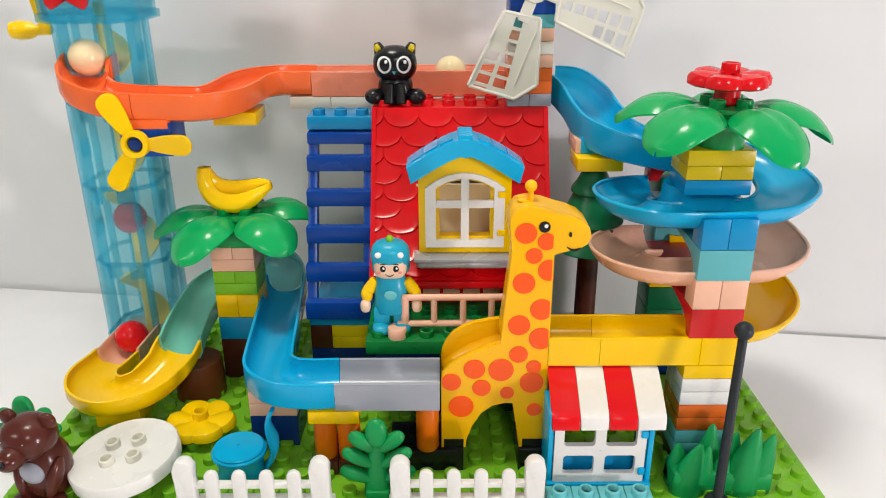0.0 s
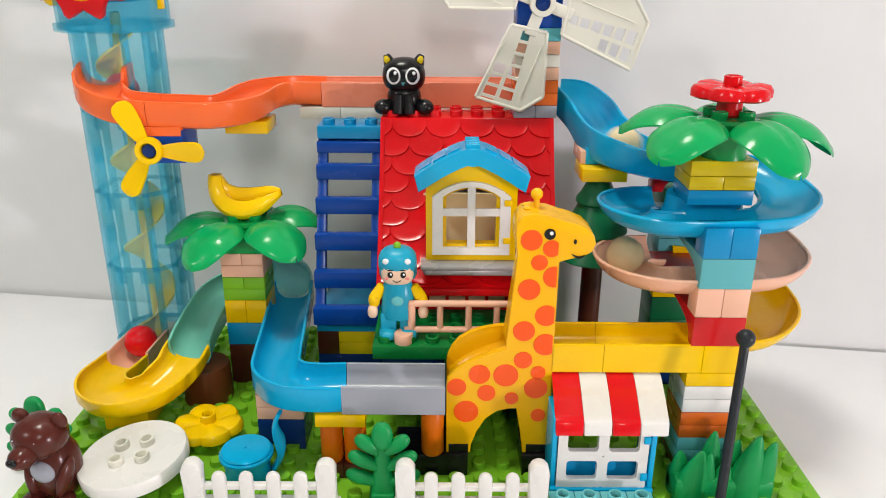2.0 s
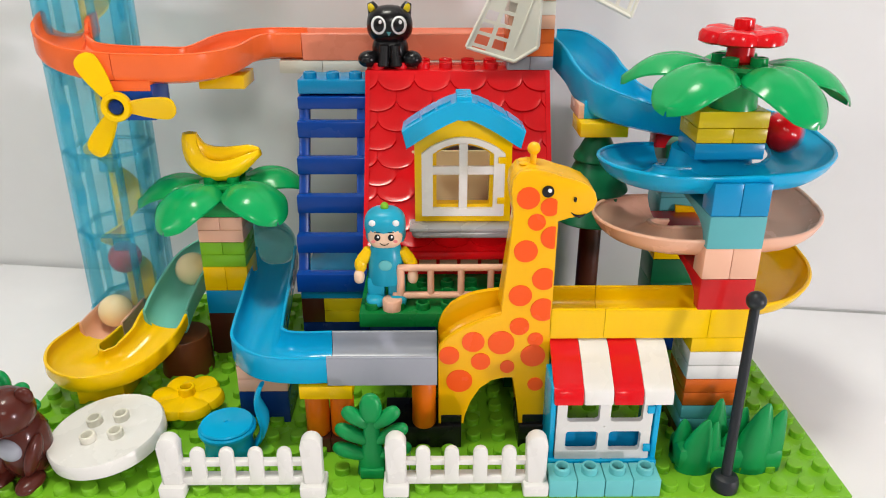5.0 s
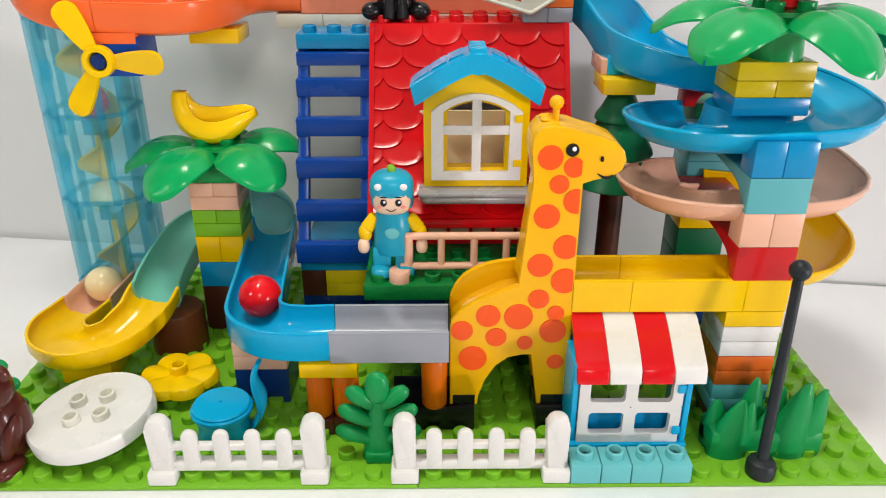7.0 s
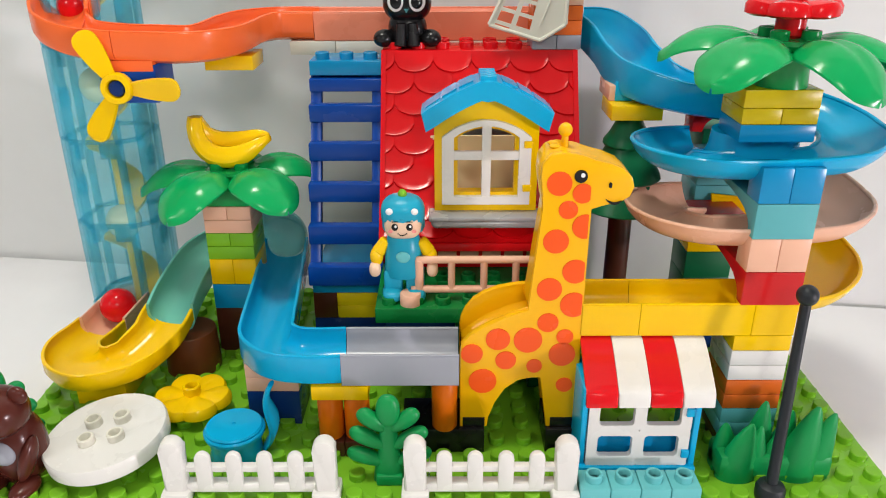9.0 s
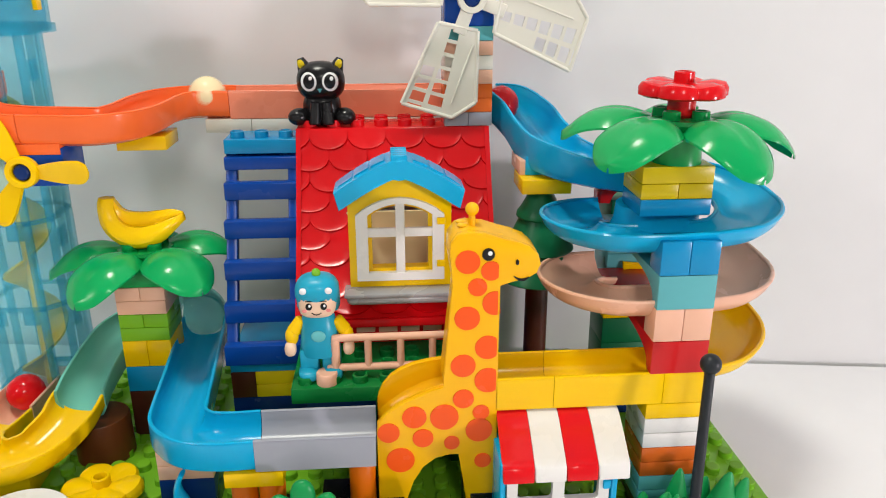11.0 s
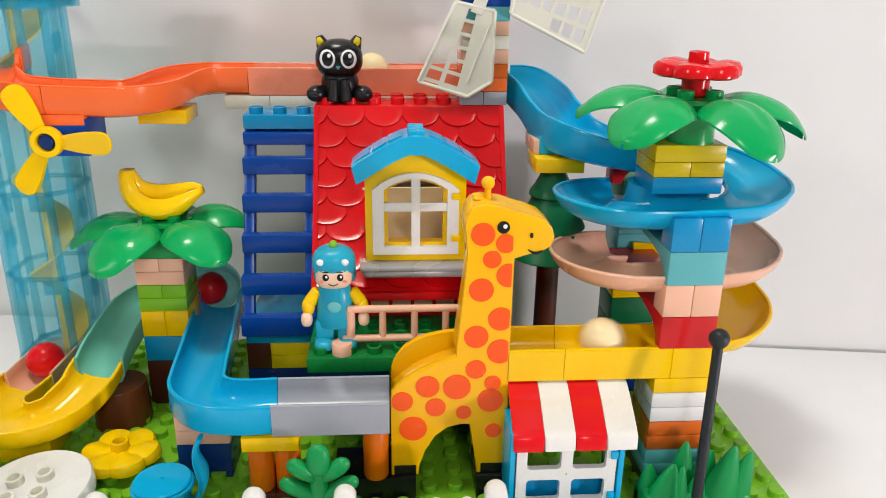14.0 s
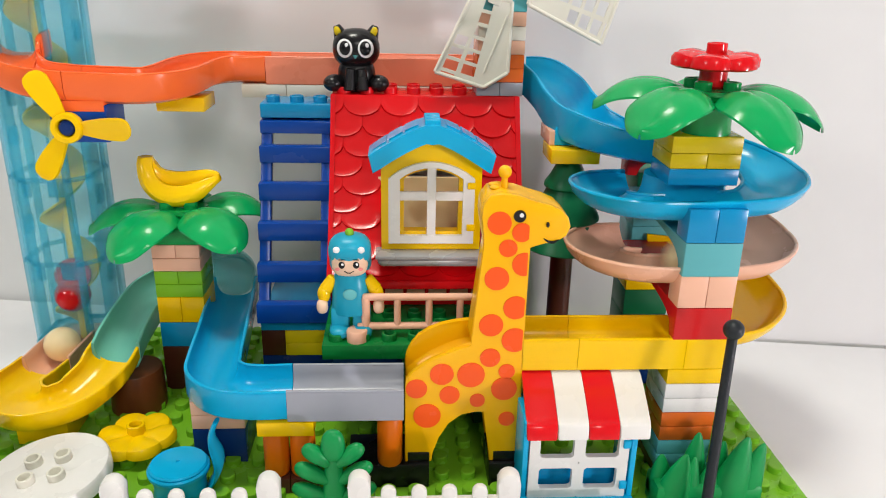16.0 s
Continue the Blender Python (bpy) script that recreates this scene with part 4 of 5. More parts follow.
# ---- figures: one plain mesh each ----
class Figure:
    """Gathers shapes of several plastics in one mesh."""

    def __init__(self):
        self.bm, self.mats = bmesh.new(), []

    def add(self, mat, fn, *args, **kw):
        old = set(self.bm.faces)
        fn(self.bm, *args, **kw)
        if mat not in self.mats:
            self.mats.append(mat)
        k = self.mats.index(mat)
        for f in self.bm.faces:
            if f not in old:
                f.material_index = k
        return self

    def done(self, name, at, label, category, rz=0):
        ob = finish(name, self.bm, self.mats[0])
        for m in self.mats[1:]:
            ob.data.materials.append(m)
        ob.matrix_world = pose(*at, 0, 0, rz)
        return tagged(ob, label, category)


def disc_on(bm, at, rx, rz, lift_, ry=0.0):
    """A thin printed oval that faces the front."""
    return lathe(bm, [(0, lift_), (0.9, lift_ * 0.8), (1, 0), (0, -0.0005)], 24, Matrix.Translation(at) @ pose(0, 0, 0, 90, 0, 0) @ pose(0, 0, 0, 0, 0, 0) @ Matrix.Diagonal((rx, rz, 1, 1)))


cat = Figure()
cat.add(BLACK, blob, (0, 0, 0.011), (0.0128, 0.011, 0.0120), power=2.4)
cat.add(BLACK, blob, (0, -0.001, 0.0285), (0.0160, 0.0132, 0.0132), power=2.35)
for s in (-1, 1):
    cat.add(BLACK, tube, (s * 0.0095, 0.001, 0.0345), (s * 0.0132, 0.0015, 0.0432), 0.0056, 0.0026)
    cat.add(LEMON, blob, (s * 0.0122, -0.0030, 0.0395), (0.0023, 0.0012, 0.0034), pose(0, 0, 0, 0, s * 22, 0))
    cat.add(EYEWHITE, blob, (s * 0.0070, -0.0130, 0.0295), (0.0054, 0.0013, 0.0062), pose(0, 0, 0, 0, 0, s * 14))
    cat.add(BLACK, blob, (s * 0.0068, -0.0140, 0.0297), (0.0038, 0.0010, 0.0047), pose(0, 0, 0, 0, 0, s * 14))
    cat.add(EYEWHITE, blob, (s * 0.0068 + 0.0012, -0.0150, 0.0318), (0.0012, 0.0004, 0.0014))
    cat.add(BLACK, blob, (s * 0.0150, -0.006, 0.0058), (0.0068, 0.0082, 0.0058), pose(0, 0, 0, 0, 0, s * 40))
    cat.add(BLACK, tube, (s * 0.0035, -0.009, 0.016), (s * 0.0045, -0.0115, 0.001), 0.0036, 0.0042)
cat.add(TEAL, tube, (0, -0.0140, 0.0252), (0, -0.0142, 0.0228), 0.0017, 0.0003)
cat.done("cat_figurine", G(-0.95, 12.95, 10.86), "black sitting cat figurine on the roof ridge", "figurine")

boy = Figure()
boy.add(CYAN, lathe, [(0, 0.014), (0.0112, 0.014), (0.0118, 0.016), (0.0108, 0.030), (0.0095, 0.0385), (0.0075, 0.041), (0, 0.041)], 32, Matrix.Diagonal((1, 0.78, 1, 1)))
for s in (-1, 1):
    boy.add(CYAN, box, s * 0.0065 - 0.0055, s * 0.0065 + 0.0055, -0.006, 0.006, 0.002, 0.018, 0.0018)
    boy.add(CYAN, blob, (s * 0.0068, -0.004, 0.0035), (0.0062, 0.009, 0.0038), power=3)
    boy.add(YELLOW, tube, (s * 0.0098, 0, 0.0365), (s * 0.0152, -0.001, 0.0285), 0.0036, 0.0042)
    boy.add(YELLOW, blob, (s * 0.0160, -0.0015, 0.0262), (0.0040, 0.0042, 0.0058))
    boy.add(SKIN, blob, (s * 0.0170, -0.0040, 0.0190), (0.0034, 0.0038, 0.0045), power=2.5)
    boy.add(BLACK, disc_on, (s * 0.0042, -0.0105, 0.0482), 0.0019, 0.0022, 0.0006)
    boy.add(EYEWHITE, disc_on, (s * 0.0042 + 0.0005, -0.0111, 0.0489), 0.0007, 0.0008, 0.0003)
    boy.add(BLACK, box, s * 0.0042 - 0.0019, s * 0.0042 + 0.0019, -0.0109, -0.0102, 0.0513, 0.0518, 0.0002)
    boy.add(PINK, disc_on, (s * 0.0068, -0.0100, 0.0455), 0.0014, 0.001, 0.0005)
    boy.add(EYEWHITE, blob, (s * 0.0072, -0.0092, 0.0572), (0.0021, 0.0012, 0.0020))
boy.add(SKIN, blob, (0, -0.001, 0.0480), (0.0108, 0.0095, 0.0090), power=3.2)
boy.add(CYAN, blob, (0, 0.0012, 0.0535), (0.0128, 0.0118, 0.0105), power=2.5)
boy.add(CYAN, box, -0.0125, 0.0125, -0.0005, 0.011, 0.039, 0.055, 0.004)
boy.add(CYAN, tube, (0, -0.0108, 0.0532), (0, -0.0112, 0.0528), 0.0005)
boy.add(LIME, blob, (0, 0, 0.0648), (0.0026, 0.0026, 0.0028))
for k in range(7):
    boy.add(BLACK, blob, ((k - 3) * 0.0008, -0.0104, 0.0431 + 0.00012 * (k - 3) ** 2), (0.0005, 0.0004, 0.0003), u=8, v=6)
boy.add(PALETEAL, blob, (0, -0.0085, 0.0285), (0.0042, 0.0010, 0.0036))
boy.done("boy_figure", G(-0.95, 6.1, 4.03), "toy figure in blue suit and helmet on the platform", "toy figure")

bear = Figure()
bear.add(BEAR, blob, (0, 0.002, 0.021), (0.0138, 0.0140, 0.0225), power=2.4)
bear.add(BEAR, blob, (-0.002, -0.004, 0.0475), (0.0160, 0.0152, 0.0136), power=2.2)
bear.add(BEAR, blob, (-0.003, -0.0185, 0.0425), (0.0080, 0.0105, 0.0072))
bear.add(BLACK, blob, (-0.0035, -0.0283, 0.0440), (0.0034, 0.0022, 0.0026))
for s in (-1, 1):
    bear.add(BEAR, blob, (s * 0.0128 - 0.002, -0.002, 0.0580), (0.0056, 0.0034, 0.0054))
    bear.add(BLACK, blob, (s * 0.0072 - 0.003, -0.0166, 0.0505), (0.0013, 0.0010, 0.0016))
    bear.add(EYEWHITE, blob, (s * 0.0072 - 0.0027, -0.0174, 0.0511), (0.0004, 0.0003, 0.0004))
    bear.add(BEAR, blob, (s * 0.0095, -0.0115, 0.0045), (0.0068, 0.0105, 0.0048))
    bear.add(BEAR, blob, (s * 0.0108, -0.006, 0.020), (0.0042, 0.0062, 0.0135), pose(0, 0, 0, -20, s * 12, 0))
bear.add(GREY, blob, (0, -0.0105, 0.0255), (0.0080, 0.0040, 0.0075))
bear.done("bear_figurine", G(-14.1, 1.45, 0.02), "dark brown sitting bear figurine on the plate", "figurine", rz=-10)

# ---- giraffe ----
gir = thing("giraffe_track", G(1.1, 3, 0.85), "yellow giraffe-shaped track piece with orange spots", "toy giraffe")
O = G(1.1, 3, 0.85)


def gx(x, z):
    return (x * P - O.x, z * H - O.z)


legs = [(1.1, 0.86), (2.08, 0.86), (2.12, 1.2), (2.3, 1.75), (2.65, 2.25), (3.1, 2.55), (3.6, 2.65), (3.95, 2.65), (4.22, 0.86), (5.32, 0.86)]
headline = [(3.73, 7.94), (5.22, 7.95), (5.6, 7.98), (6.1, 8.05), (6.42, 8.22), (6.54, 8.48), (6.45, 8.75), (6.15, 8.98), (5.75, 9.12), (5.3, 9.22), (4.8, 9.36), (4.2, 9.44), (3.85, 9.36), (3.62, 9.1), (3.58, 8.7)]
front = legs + [(5.22, 4.4), (5.2, 7.9)] + headline[2:] + [(3.73, 7.93), (3.42, 4.81), (2.81, 4.67), (1.94, 4.33), (1.45, 4.02), (1.16, 3.76), (1.1, 3.5)]
part("front_panel", prism(bmesh.new(), [gx(*q) for q in front], 0.28 * P, None, 0.0006), GIRAFFE, gir)
rear = legs + [(5.22, 4.4), (5.2, 5.0), (3.75, 4.98), (3.1, 4.93), (2.46, 4.82), (2.0, 4.68), (1.6, 4.45), (1.32, 4.15), (1.16, 3.85), (1.1, 3.55)]
part("rear_panel", prism(bmesh.new(), [gx(*q) for q in rear], 0.25 * P, Matrix.Translation((0, 1.75 * P, 0)), 0.0006), GIRAFFE, gir)
b = sweep(bmesh.new(), smooth_path([G(5.2, 4, 3.92) - O, G(4.3, 4, 3.9) - O, G(3.2, 4, 3.8) - O, G(2.2, 4, 3.45) - O, G(1.6, 4, 3.1) - O, G(1.12, 4, 2.75) - O], 5), u_track(0.86, 1.0, 0.15, 0.05))
part("channel", b, GIRAFFE, gir)
for x0, x1 in ((1.2, 2.0), (4.35, 5.2)):
    part("hoof", gbox(x0 - 1.1, x1 - 1.1, -0.012, 0.2, 0.02, 0.36, 0.0003), BLACK, gir)
    part("leg_fill", gbox(x0 - 1.1, x1 - 1.1, 0.3, 1.7, 0.02, 1.6, 0.0006), GIRAFFE, gir)
neck = [(3.42, 4.81), (5.21, 4.81), (5.2, 7.93), (3.73, 7.93)]
part("neck", prism(bmesh.new(), [gx(*q) for q in neck], 0.24 * P, Matrix.Translation((0, 0.2 * P, 0)), 0.0004), GIRAFFE, gir)
b = bmesh.new()
n4 = [b.verts.new(Vector((x * P, y * P, z * H)) - O) for x, y, z in ((3.40, 4.75, 4.75), (3.46, 3.2, 4.75), (3.76, 3.2, 8.2), (3.80, 4.35, 8.2), (3.62, 4.75, 4.75), (3.70, 3.2, 4.75), (3.95, 3.2, 8.2), (3.95, 4.35, 8.2))]
for q in ((0, 1, 2, 3), (4, 7, 6, 5), (0, 3, 7, 4), (1, 5, 6, 2), (0, 4, 5, 1), (3, 2, 6, 7)):
    b.faces.new([n4[i] for i in q])
part("neck_side", b, GIRAFFE, gir)
b = bmesh.new()
n4 = [b.verts.new(Vector((x * P, y * P, z * H)) - O) for x, y, z in ((5.0, 4.75, 4.75), (5.0, 3.2, 4.75), (5.0, 3.2, 8.2), (5.0, 4.35, 8.2), (5.2, 4.75, 4.75), (5.2, 3.2, 4.75), (5.2, 3.2, 8.2), (5.2, 4.35, 8.2))]
for q in ((0, 1, 2, 3), (4, 7, 6, 5), (0, 3, 7, 4), (1, 5, 6, 2), (0, 4, 5, 1), (3, 2, 6, 7)):
    b.faces.new([n4[i] for i in q])
part("neck_side", b, GIRAFFE, gir)
part("head", prism(bmesh.new(), [gx(*q) for q in headline], 1.32 * P, Matrix.Translation((0, 0.24 * P, 0)), 0.0009), GIRAFFE, gir)
for k, (x, y) in enumerate(((4.05, 0.7), (4.05, 1.1), (4.75, 0.9), (5.2, 0.5), (5.2, 1.2))):
    part("head_bump", blob(bmesh.new(), (x * P - O.x, y * P, (9.45 - 0.22 * (x - 4.0)) * H - O.z), (0.003, 0.003, 0.0012), u=12, v=8), GIRAFFE, gir)
horn = part("horn", tube(bmesh.new(), (*[4.38 * P - O.x, 0.8 * P], 9.35 * H - O.z), (*[4.38 * P - O.x, 0.8 * P], 9.75 * H - O.z), 0.0019, 0.0017), GIRAFFE, gir)
part("horn_knob", blob(bmesh.new(), (4.38 * P - O.x, 0.8 * P, 9.86 * H - O.z), (0.0036, 0.0036, 0.0036)), GIRAFFE, horn)
for (x, z), r in (((4.17, 8.59), 0.4), ((4.93, 8.32), 0.33), ((4.5, 7.86), 0.31), ((5.08, 7.38), 0.42), ((4.17, 6.95), 0.42), ((4.87, 6.05), 0.43), ((4.05, 5.5), 0.42), ((4.9, 5.02), 0.46), ((4.07, 4.45), 0.36), ((4.68, 3.99), 0.29), ((3.42, 3.88), 0.49), ((2.39, 3.91), 0.42), ((2.68, 3.21), 0.36), ((1.5, 3.43), 0.38), ((1.89, 2.5), 0.49), ((3.68, 3.02), 0.27), ((4.62, 3.41), 0.46), ((4.77, 2.37), 0.29)):
    x0, z0 = gx(x, z)
    edge_x = 5.17 * P - O.x
    ring = [(min(x0 + r * P * math.cos(2 * math.pi * k / 36), edge_x), z0 + r * P * math.sin(2 * math.pi * k / 36)) for k in range(36)]
    part("spot", prism(bmesh.new(), list(dict.fromkeys(ring)), 0.0008, Matrix.Translation((0, -0.0005, 0)), 0), SPOT, gir)
x0, z0 = gx(4.83, 8.79)
eye = part("eye", lathe(bmesh.new(), [(0, 0.0009), (0.0032, 0.0009), (0.0034, 0), (0, -0.0002)], 24, Matrix.Translation((x0, 0, z0)) @ pose(0, 0, 0, 90, 0, 0)), BLACK, gir)
part("eye_glint", lathe(bmesh.new(), [(0, 0.0013), (0.0011, 0.0013), (0.0012, 0.0006), (0, 0.0006)], 16, Matrix.Translation((x0 + 0.0008, 0, z0 + 0.0008)) @ pose(0, 0, 0, 90, 0, 0)), EYEWHITE, eye)
x0, z0 = gx(5.76, 8.55)
part("nostril", lathe(bmesh.new(), [(0, 0.0008), (0.0011, 0.0008), (0.0012, 0), (0, -0.0002)], 16, Matrix.Translation((x0, 0, z0)) @ pose(0, 0, 0, 90, 0, 30) @ Matrix.Diagonal((0.7, 1.3, 1, 1))), BLACK, gir)
mouth = []
for k in range(11):
    s = k / 10
    mouth.append(gx(5.66 + 0.5 * s, 8.24 - 0.16 * math.sin(math.pi * (0.15 + 0.6 * s))))
for k in range(10, -1, -1):
    s = k / 10
    mouth.append((mouth[k][0], mouth[k][1] - 0.0011 * math.sin(math.pi * s) - 0.0004))
part("mouth", prism(bmesh.new(), mouth, 0.001, Matrix.Translation((0, -0.0007, 0)), 0), BLACK, gir)

# salmon rail on the platform
rail = thing("railing", G(-0.6, 5.75, 4.05), "salmon pink plastic railing on the platform", "railing")
r = 0.0023
A, B = (0.2 * P, 0, 0.35 * H), (0.2 * P, 0, 1.32 * H)
part("foot", lathe(bmesh.new(), [(0, 0), (0.0062, 0), (0.0064, 0.001), (0.0064, 0.0075), (0.0058, 0.0083), (0, 0.0083)], 24, Matrix.Translation((-0.1 * P, -0.3 * P, -0.002))), PEACH, rail)
part("rail_top", tube(bmesh.new(), (0.1 * P, 0, 1.32 * H), (5.5 * P, 0, 1.32 * H), r), PEACH, rail)
part("rail_bottom", tube(bmesh.new(), (-0.1 * P, 0, 0.32 * H), (5.5 * P, 0, 0.32 * H), r), PEACH, rail)
for x in (0.22, 1.42, 2.62, 3.8, 5.0):
    part("baluster", tube(bmesh.new(), (x * P, 0, 0.3 * H), (x * P, 0, 1.34 * H), r * (1.15 if x < 1 else 0.95)), PEACH, rail)

# ---- booth ----
bo = thing("toy_booth", G(5.1, 1.15, 0), "light blue toy booth with striped awning", "toy booth")
for x0 in (0.05, 3.85):
    part("side_wall", gbox(x0, x0 + 0.2, 0.25, 2.2, 0.0, 3.1), BLUE, bo)
part("bottom_rail", gbox(0.05, 4.05, 0.05, 0.5, 0.0, 0.55), BLUE, bo)
part("top_rail", gbox(0.25, 3.85, 1.2, 2.2, 2.9, 3.2), BLUE, bo)
part("inner_wall", gbox(0.25, 3.85, 0.75, 0.95, 0.0, 1.5), MIDBLUE, bo)
def round_rect(x0, x1, z0, z1, r, n=6):
    out = []
    for cx_, cz_, a0 in ((x1 - r, z0 + r, -90), (x1 - r, z1 - r, 0), (x0 + r, z1 - r, 90), (x0 + r, z0 + r, 180)):
        for k in range(n + 1):
            a = radians(a0 + 90 * k / n)
            out.append((cx_ + r * math.cos(a), cz_ + r * math.sin(a)))
    return out


# white shutter: four cells, each a square ring with a rounded opening
b = bmesh.new()
X0, X1, XM, Z0, Z1, ZM = 0.28 * P, 3.75 * P, 2.02 * P, 0.55 * H, 2.85 * H, 1.75 * H
for x0, x1, o0, o1 in ((X0, XM, 0.36 * P, 0.20 * P), (XM, X1, 0.20 * P, 0.36 * P)):
    for z0, z1, q0, q1 in ((Z0, ZM, 0.32 * H, 0.18 * H), (ZM, Z1, 0.18 * H, 0.20 * H)):
        frame_ring(b, round_rect(x0, x1, z0, z1, 0.0009), round_rect(x0 + o0, x1 - o1, z0 + q0, z1 - q1, 0.0022), 0.0038, 0.003)
part("window_frame", b, WHITE, bo, "white four-opening shutter")
for z in (0.85, 2.25):
    part("hinge", gbox(3.52, 3.78, 0.1, 0.4, z, z + 0.26, 0.0005), BLUE, bo)
# awning stripes
for k in range(4):
    b = bmesh.new()
    w = 4.28 / 4
    prof = []
    for i in range(13):
        s = i / 12
        prof.append((2.0 - 1.92 * s, 3.97 - 0.97 * s ** 1.25))
    prof += [(0.02, 2.62)]
    inner = [(y + 0.12, z - 0.1) for y, z in prof[::-1]]
    inner[0] = (0.2, 2.62)
    m = Matrix(((0, 1, 0, 0), (1, 0, 0, 0), (0, 0, 1, 0), (0, 0, 0, 1)))
    prism(b, [(y * P, z * H) for y, z in prof + inner], w * P - 0.0003, m, 0.0007)
    bmesh.ops.translate(b, vec=((0.12 + k * w) * P, 0, 0), verts=b.verts)
    part("awning_stripe", b, RED if k % 2 == 0 else WHITE, bo, "red awning stripe" if k % 2 == 0 else "white awning stripe")
for k in range(4):
    t = thing("toy_brick", G(5.03 + k, 0.02, 0), "pale teal one-stud brick before the booth", "toy brick", "counter bricks")
    part("body", gbox(0.01, 0.99, 0, 1, 0, 0.62, 0.0007), PALETEAL, t)
    studs(t, PALETEAL, [0.5], [0.5], 0.62)


# ---- fences, plants, table, pot ----
def fence(x):
    t = thing("picket_fence", G(x, 0.03, 0), "white plastic picket fence on the plate edge", "fence", "fences")
    for px in (0.45, 5.45):
        part("post_base", gbox(px - 0.46, px + 0.46, 0.0, 0.95, 0.0, 0.42, 0.0012), WHITE, t)
        out = [(-0.37, 0.3), (0.37, 0.3), (0.37, 1.75)] + [(0.37 * math.cos(a), 1.75 + 0.31 * math.sin(a)) for a in [math.pi * k / 10 for k in range(1, 10)]] + [(-0.37, 1.75)]
        part("post", prism(bmesh.new(), [((px + u) * P, z * H) for u, z in out], 0.55 * P, Matrix.Translation((0, 0.2 * P, 0)), 0.0018), WHITE, t)
    for k in range(4):
        px = 1.42 + k * 1.02
        out = [(-0.26, 0.35), (0.26, 0.35), (0.26, 1.4)] + [(0.26 * math.cos(a), 1.4 + 0.22 * math.sin(a)) for a in [math.pi * i / 8 for i in range(1, 8)]] + [(-0.26, 1.4)]
        part("picket", prism(bmesh.new(), [((px + u) * P, z * H) for u, z in out], 0.26 * P, Matrix.Translation((0, 0.3 * P, 0)), 0.0011), WHITE, t)
    part("rail", gbox(0.7, 5.2, 0.42, 0.7, 0.92, 1.12, 0.0008), WHITE, t)
    part("rail", gbox(0.7, 5.2, 0.33, 0.75, 0.28, 0.58, 0.0012), WHITE, t)
    return t


fence(-8.85)
fence(-0.88)


def leaf_plant(x, y, h, label, lean=0):
    t = thing("leaf_plant", G(x, y, 0), label, "plant", "leaf plants")
    k = h / 3.0
    part("stem", lathe(bmesh.new(), [(0, 0), (0.0092, 0), (0.0082, 0.5 * H * k), (0.0056, 1.2 * H * k), (0.0046, 2.0 * H * k), (0.003, 2.3 * H * k), (0, 2.35 * H * k)], 18, Matrix.Diagonal((1, 0.6, 1, 1))), LEAF2, t)
    part("lobe", blob(bmesh.new(), (0, 0, 2.50 * H * k), (0.0066, 0.0040, 0.56 * H * k), power=2.3), LEAF2, t)
    for s in (-1, 1):
        for z, a, L in ((1.80, 50, 0.0100), (1.20, 60, 0.0116), (0.62, 70, 0.0118)):
            m = pose(0, 0, 0, 0, s * a, 0)
            c = Vector((s * math.sin(radians(a)) * (L + 0.001), 0, z * H * k + math.cos(radians(a)) * L))
            lobe = blob(bmesh.new(), (0, 0, 0), (0.0045, 0.0038, L), power=2.3)
            for v in lobe.verts:
                v.co.x *= 1.0 + 0.25 * v.co.z / L
            bmesh.ops.transform(lobe, matrix=Matrix.Translation(c) @ m, verts=lobe.verts)
            part("lobe", lobe, LEAF2, t)
    part("stem_foot", gbox(-0.45, 0.45, -0.4, 0.4, 0, 0.35, 0.001), LEAF2, t)
    t.matrix_world = pose(*G(x, y, 0), 0, 0, lean)
    return t


leaf_plant(-1.35, 1.45, 2.85, "green lobed plastic leaf plant beside the fence")
leaf_plant(-15.45, 3.1, 2.85, "green lobed plastic leaf plant behind the bear")

# round white table, lying askew
rt = thing("round_table", G(-11.42, 2.38, 0.95), "white round toy table top lying askew", "toy table")
part("tabletop", lathe(bmesh.new(), [(0, -0.0065), (2.02 * P, -0.0065), (2.11 * P, -0.0052), (2.13 * P, 0.0022), (2.07 * P, 0.0037), (2.0 * P, 0.0037), (0, 0.0033)], 64), WHITE, rt)
for x in (-0.5, 0.5):
    for y in (-0.5, 0.5):
        ob = new("stud", stud_mesh(IVORY, True))
        ob.parent, ob.location = rt, (x * P, y * P, 0.0034)
part("table_leg", tube(bmesh.new(), (0, 0, -0.014), (0, 0, -0.003), 0.0085), WHITE, rt)
rt.matrix_world = pose(*G(-11.42, 2.38, 0.95), 3, -6, 8)

# blue toilet
wc = thing("toy_toilet", G(-7.0, 2.75, 0), "sky blue toy toilet with curved tank", "toy toilet")
part("bowl", lathe(bmesh.new(), [(0, 0), (0.0145, 0), (0.0155, 0.002), (0.0145, 0.007), (0.0150, 0.013), (0.0165, 0.016), (0, 0.016)], 32), BLUE, wc)
part("seat", lathe(bmesh.new(), [(0, 0.016), (0.0168, 0.016), (0.0174, 0.0172), (0.0174, 0.0188), (0.0166, 0.0198), (0, 0.0198)], 36), BLUE, wc)
lid = part("lid", lathe(bmesh.new(), [(0, 0.0199), (0.0158, 0.0199), (0.0163, 0.0206), (0.0155, 0.0216), (0.008, 0.0220), (0.0012, 0.0221), (0.001, 0.0214), (0, 0.0214)], 36), BLUE, wc)
b = bmesh.new()
rings = []
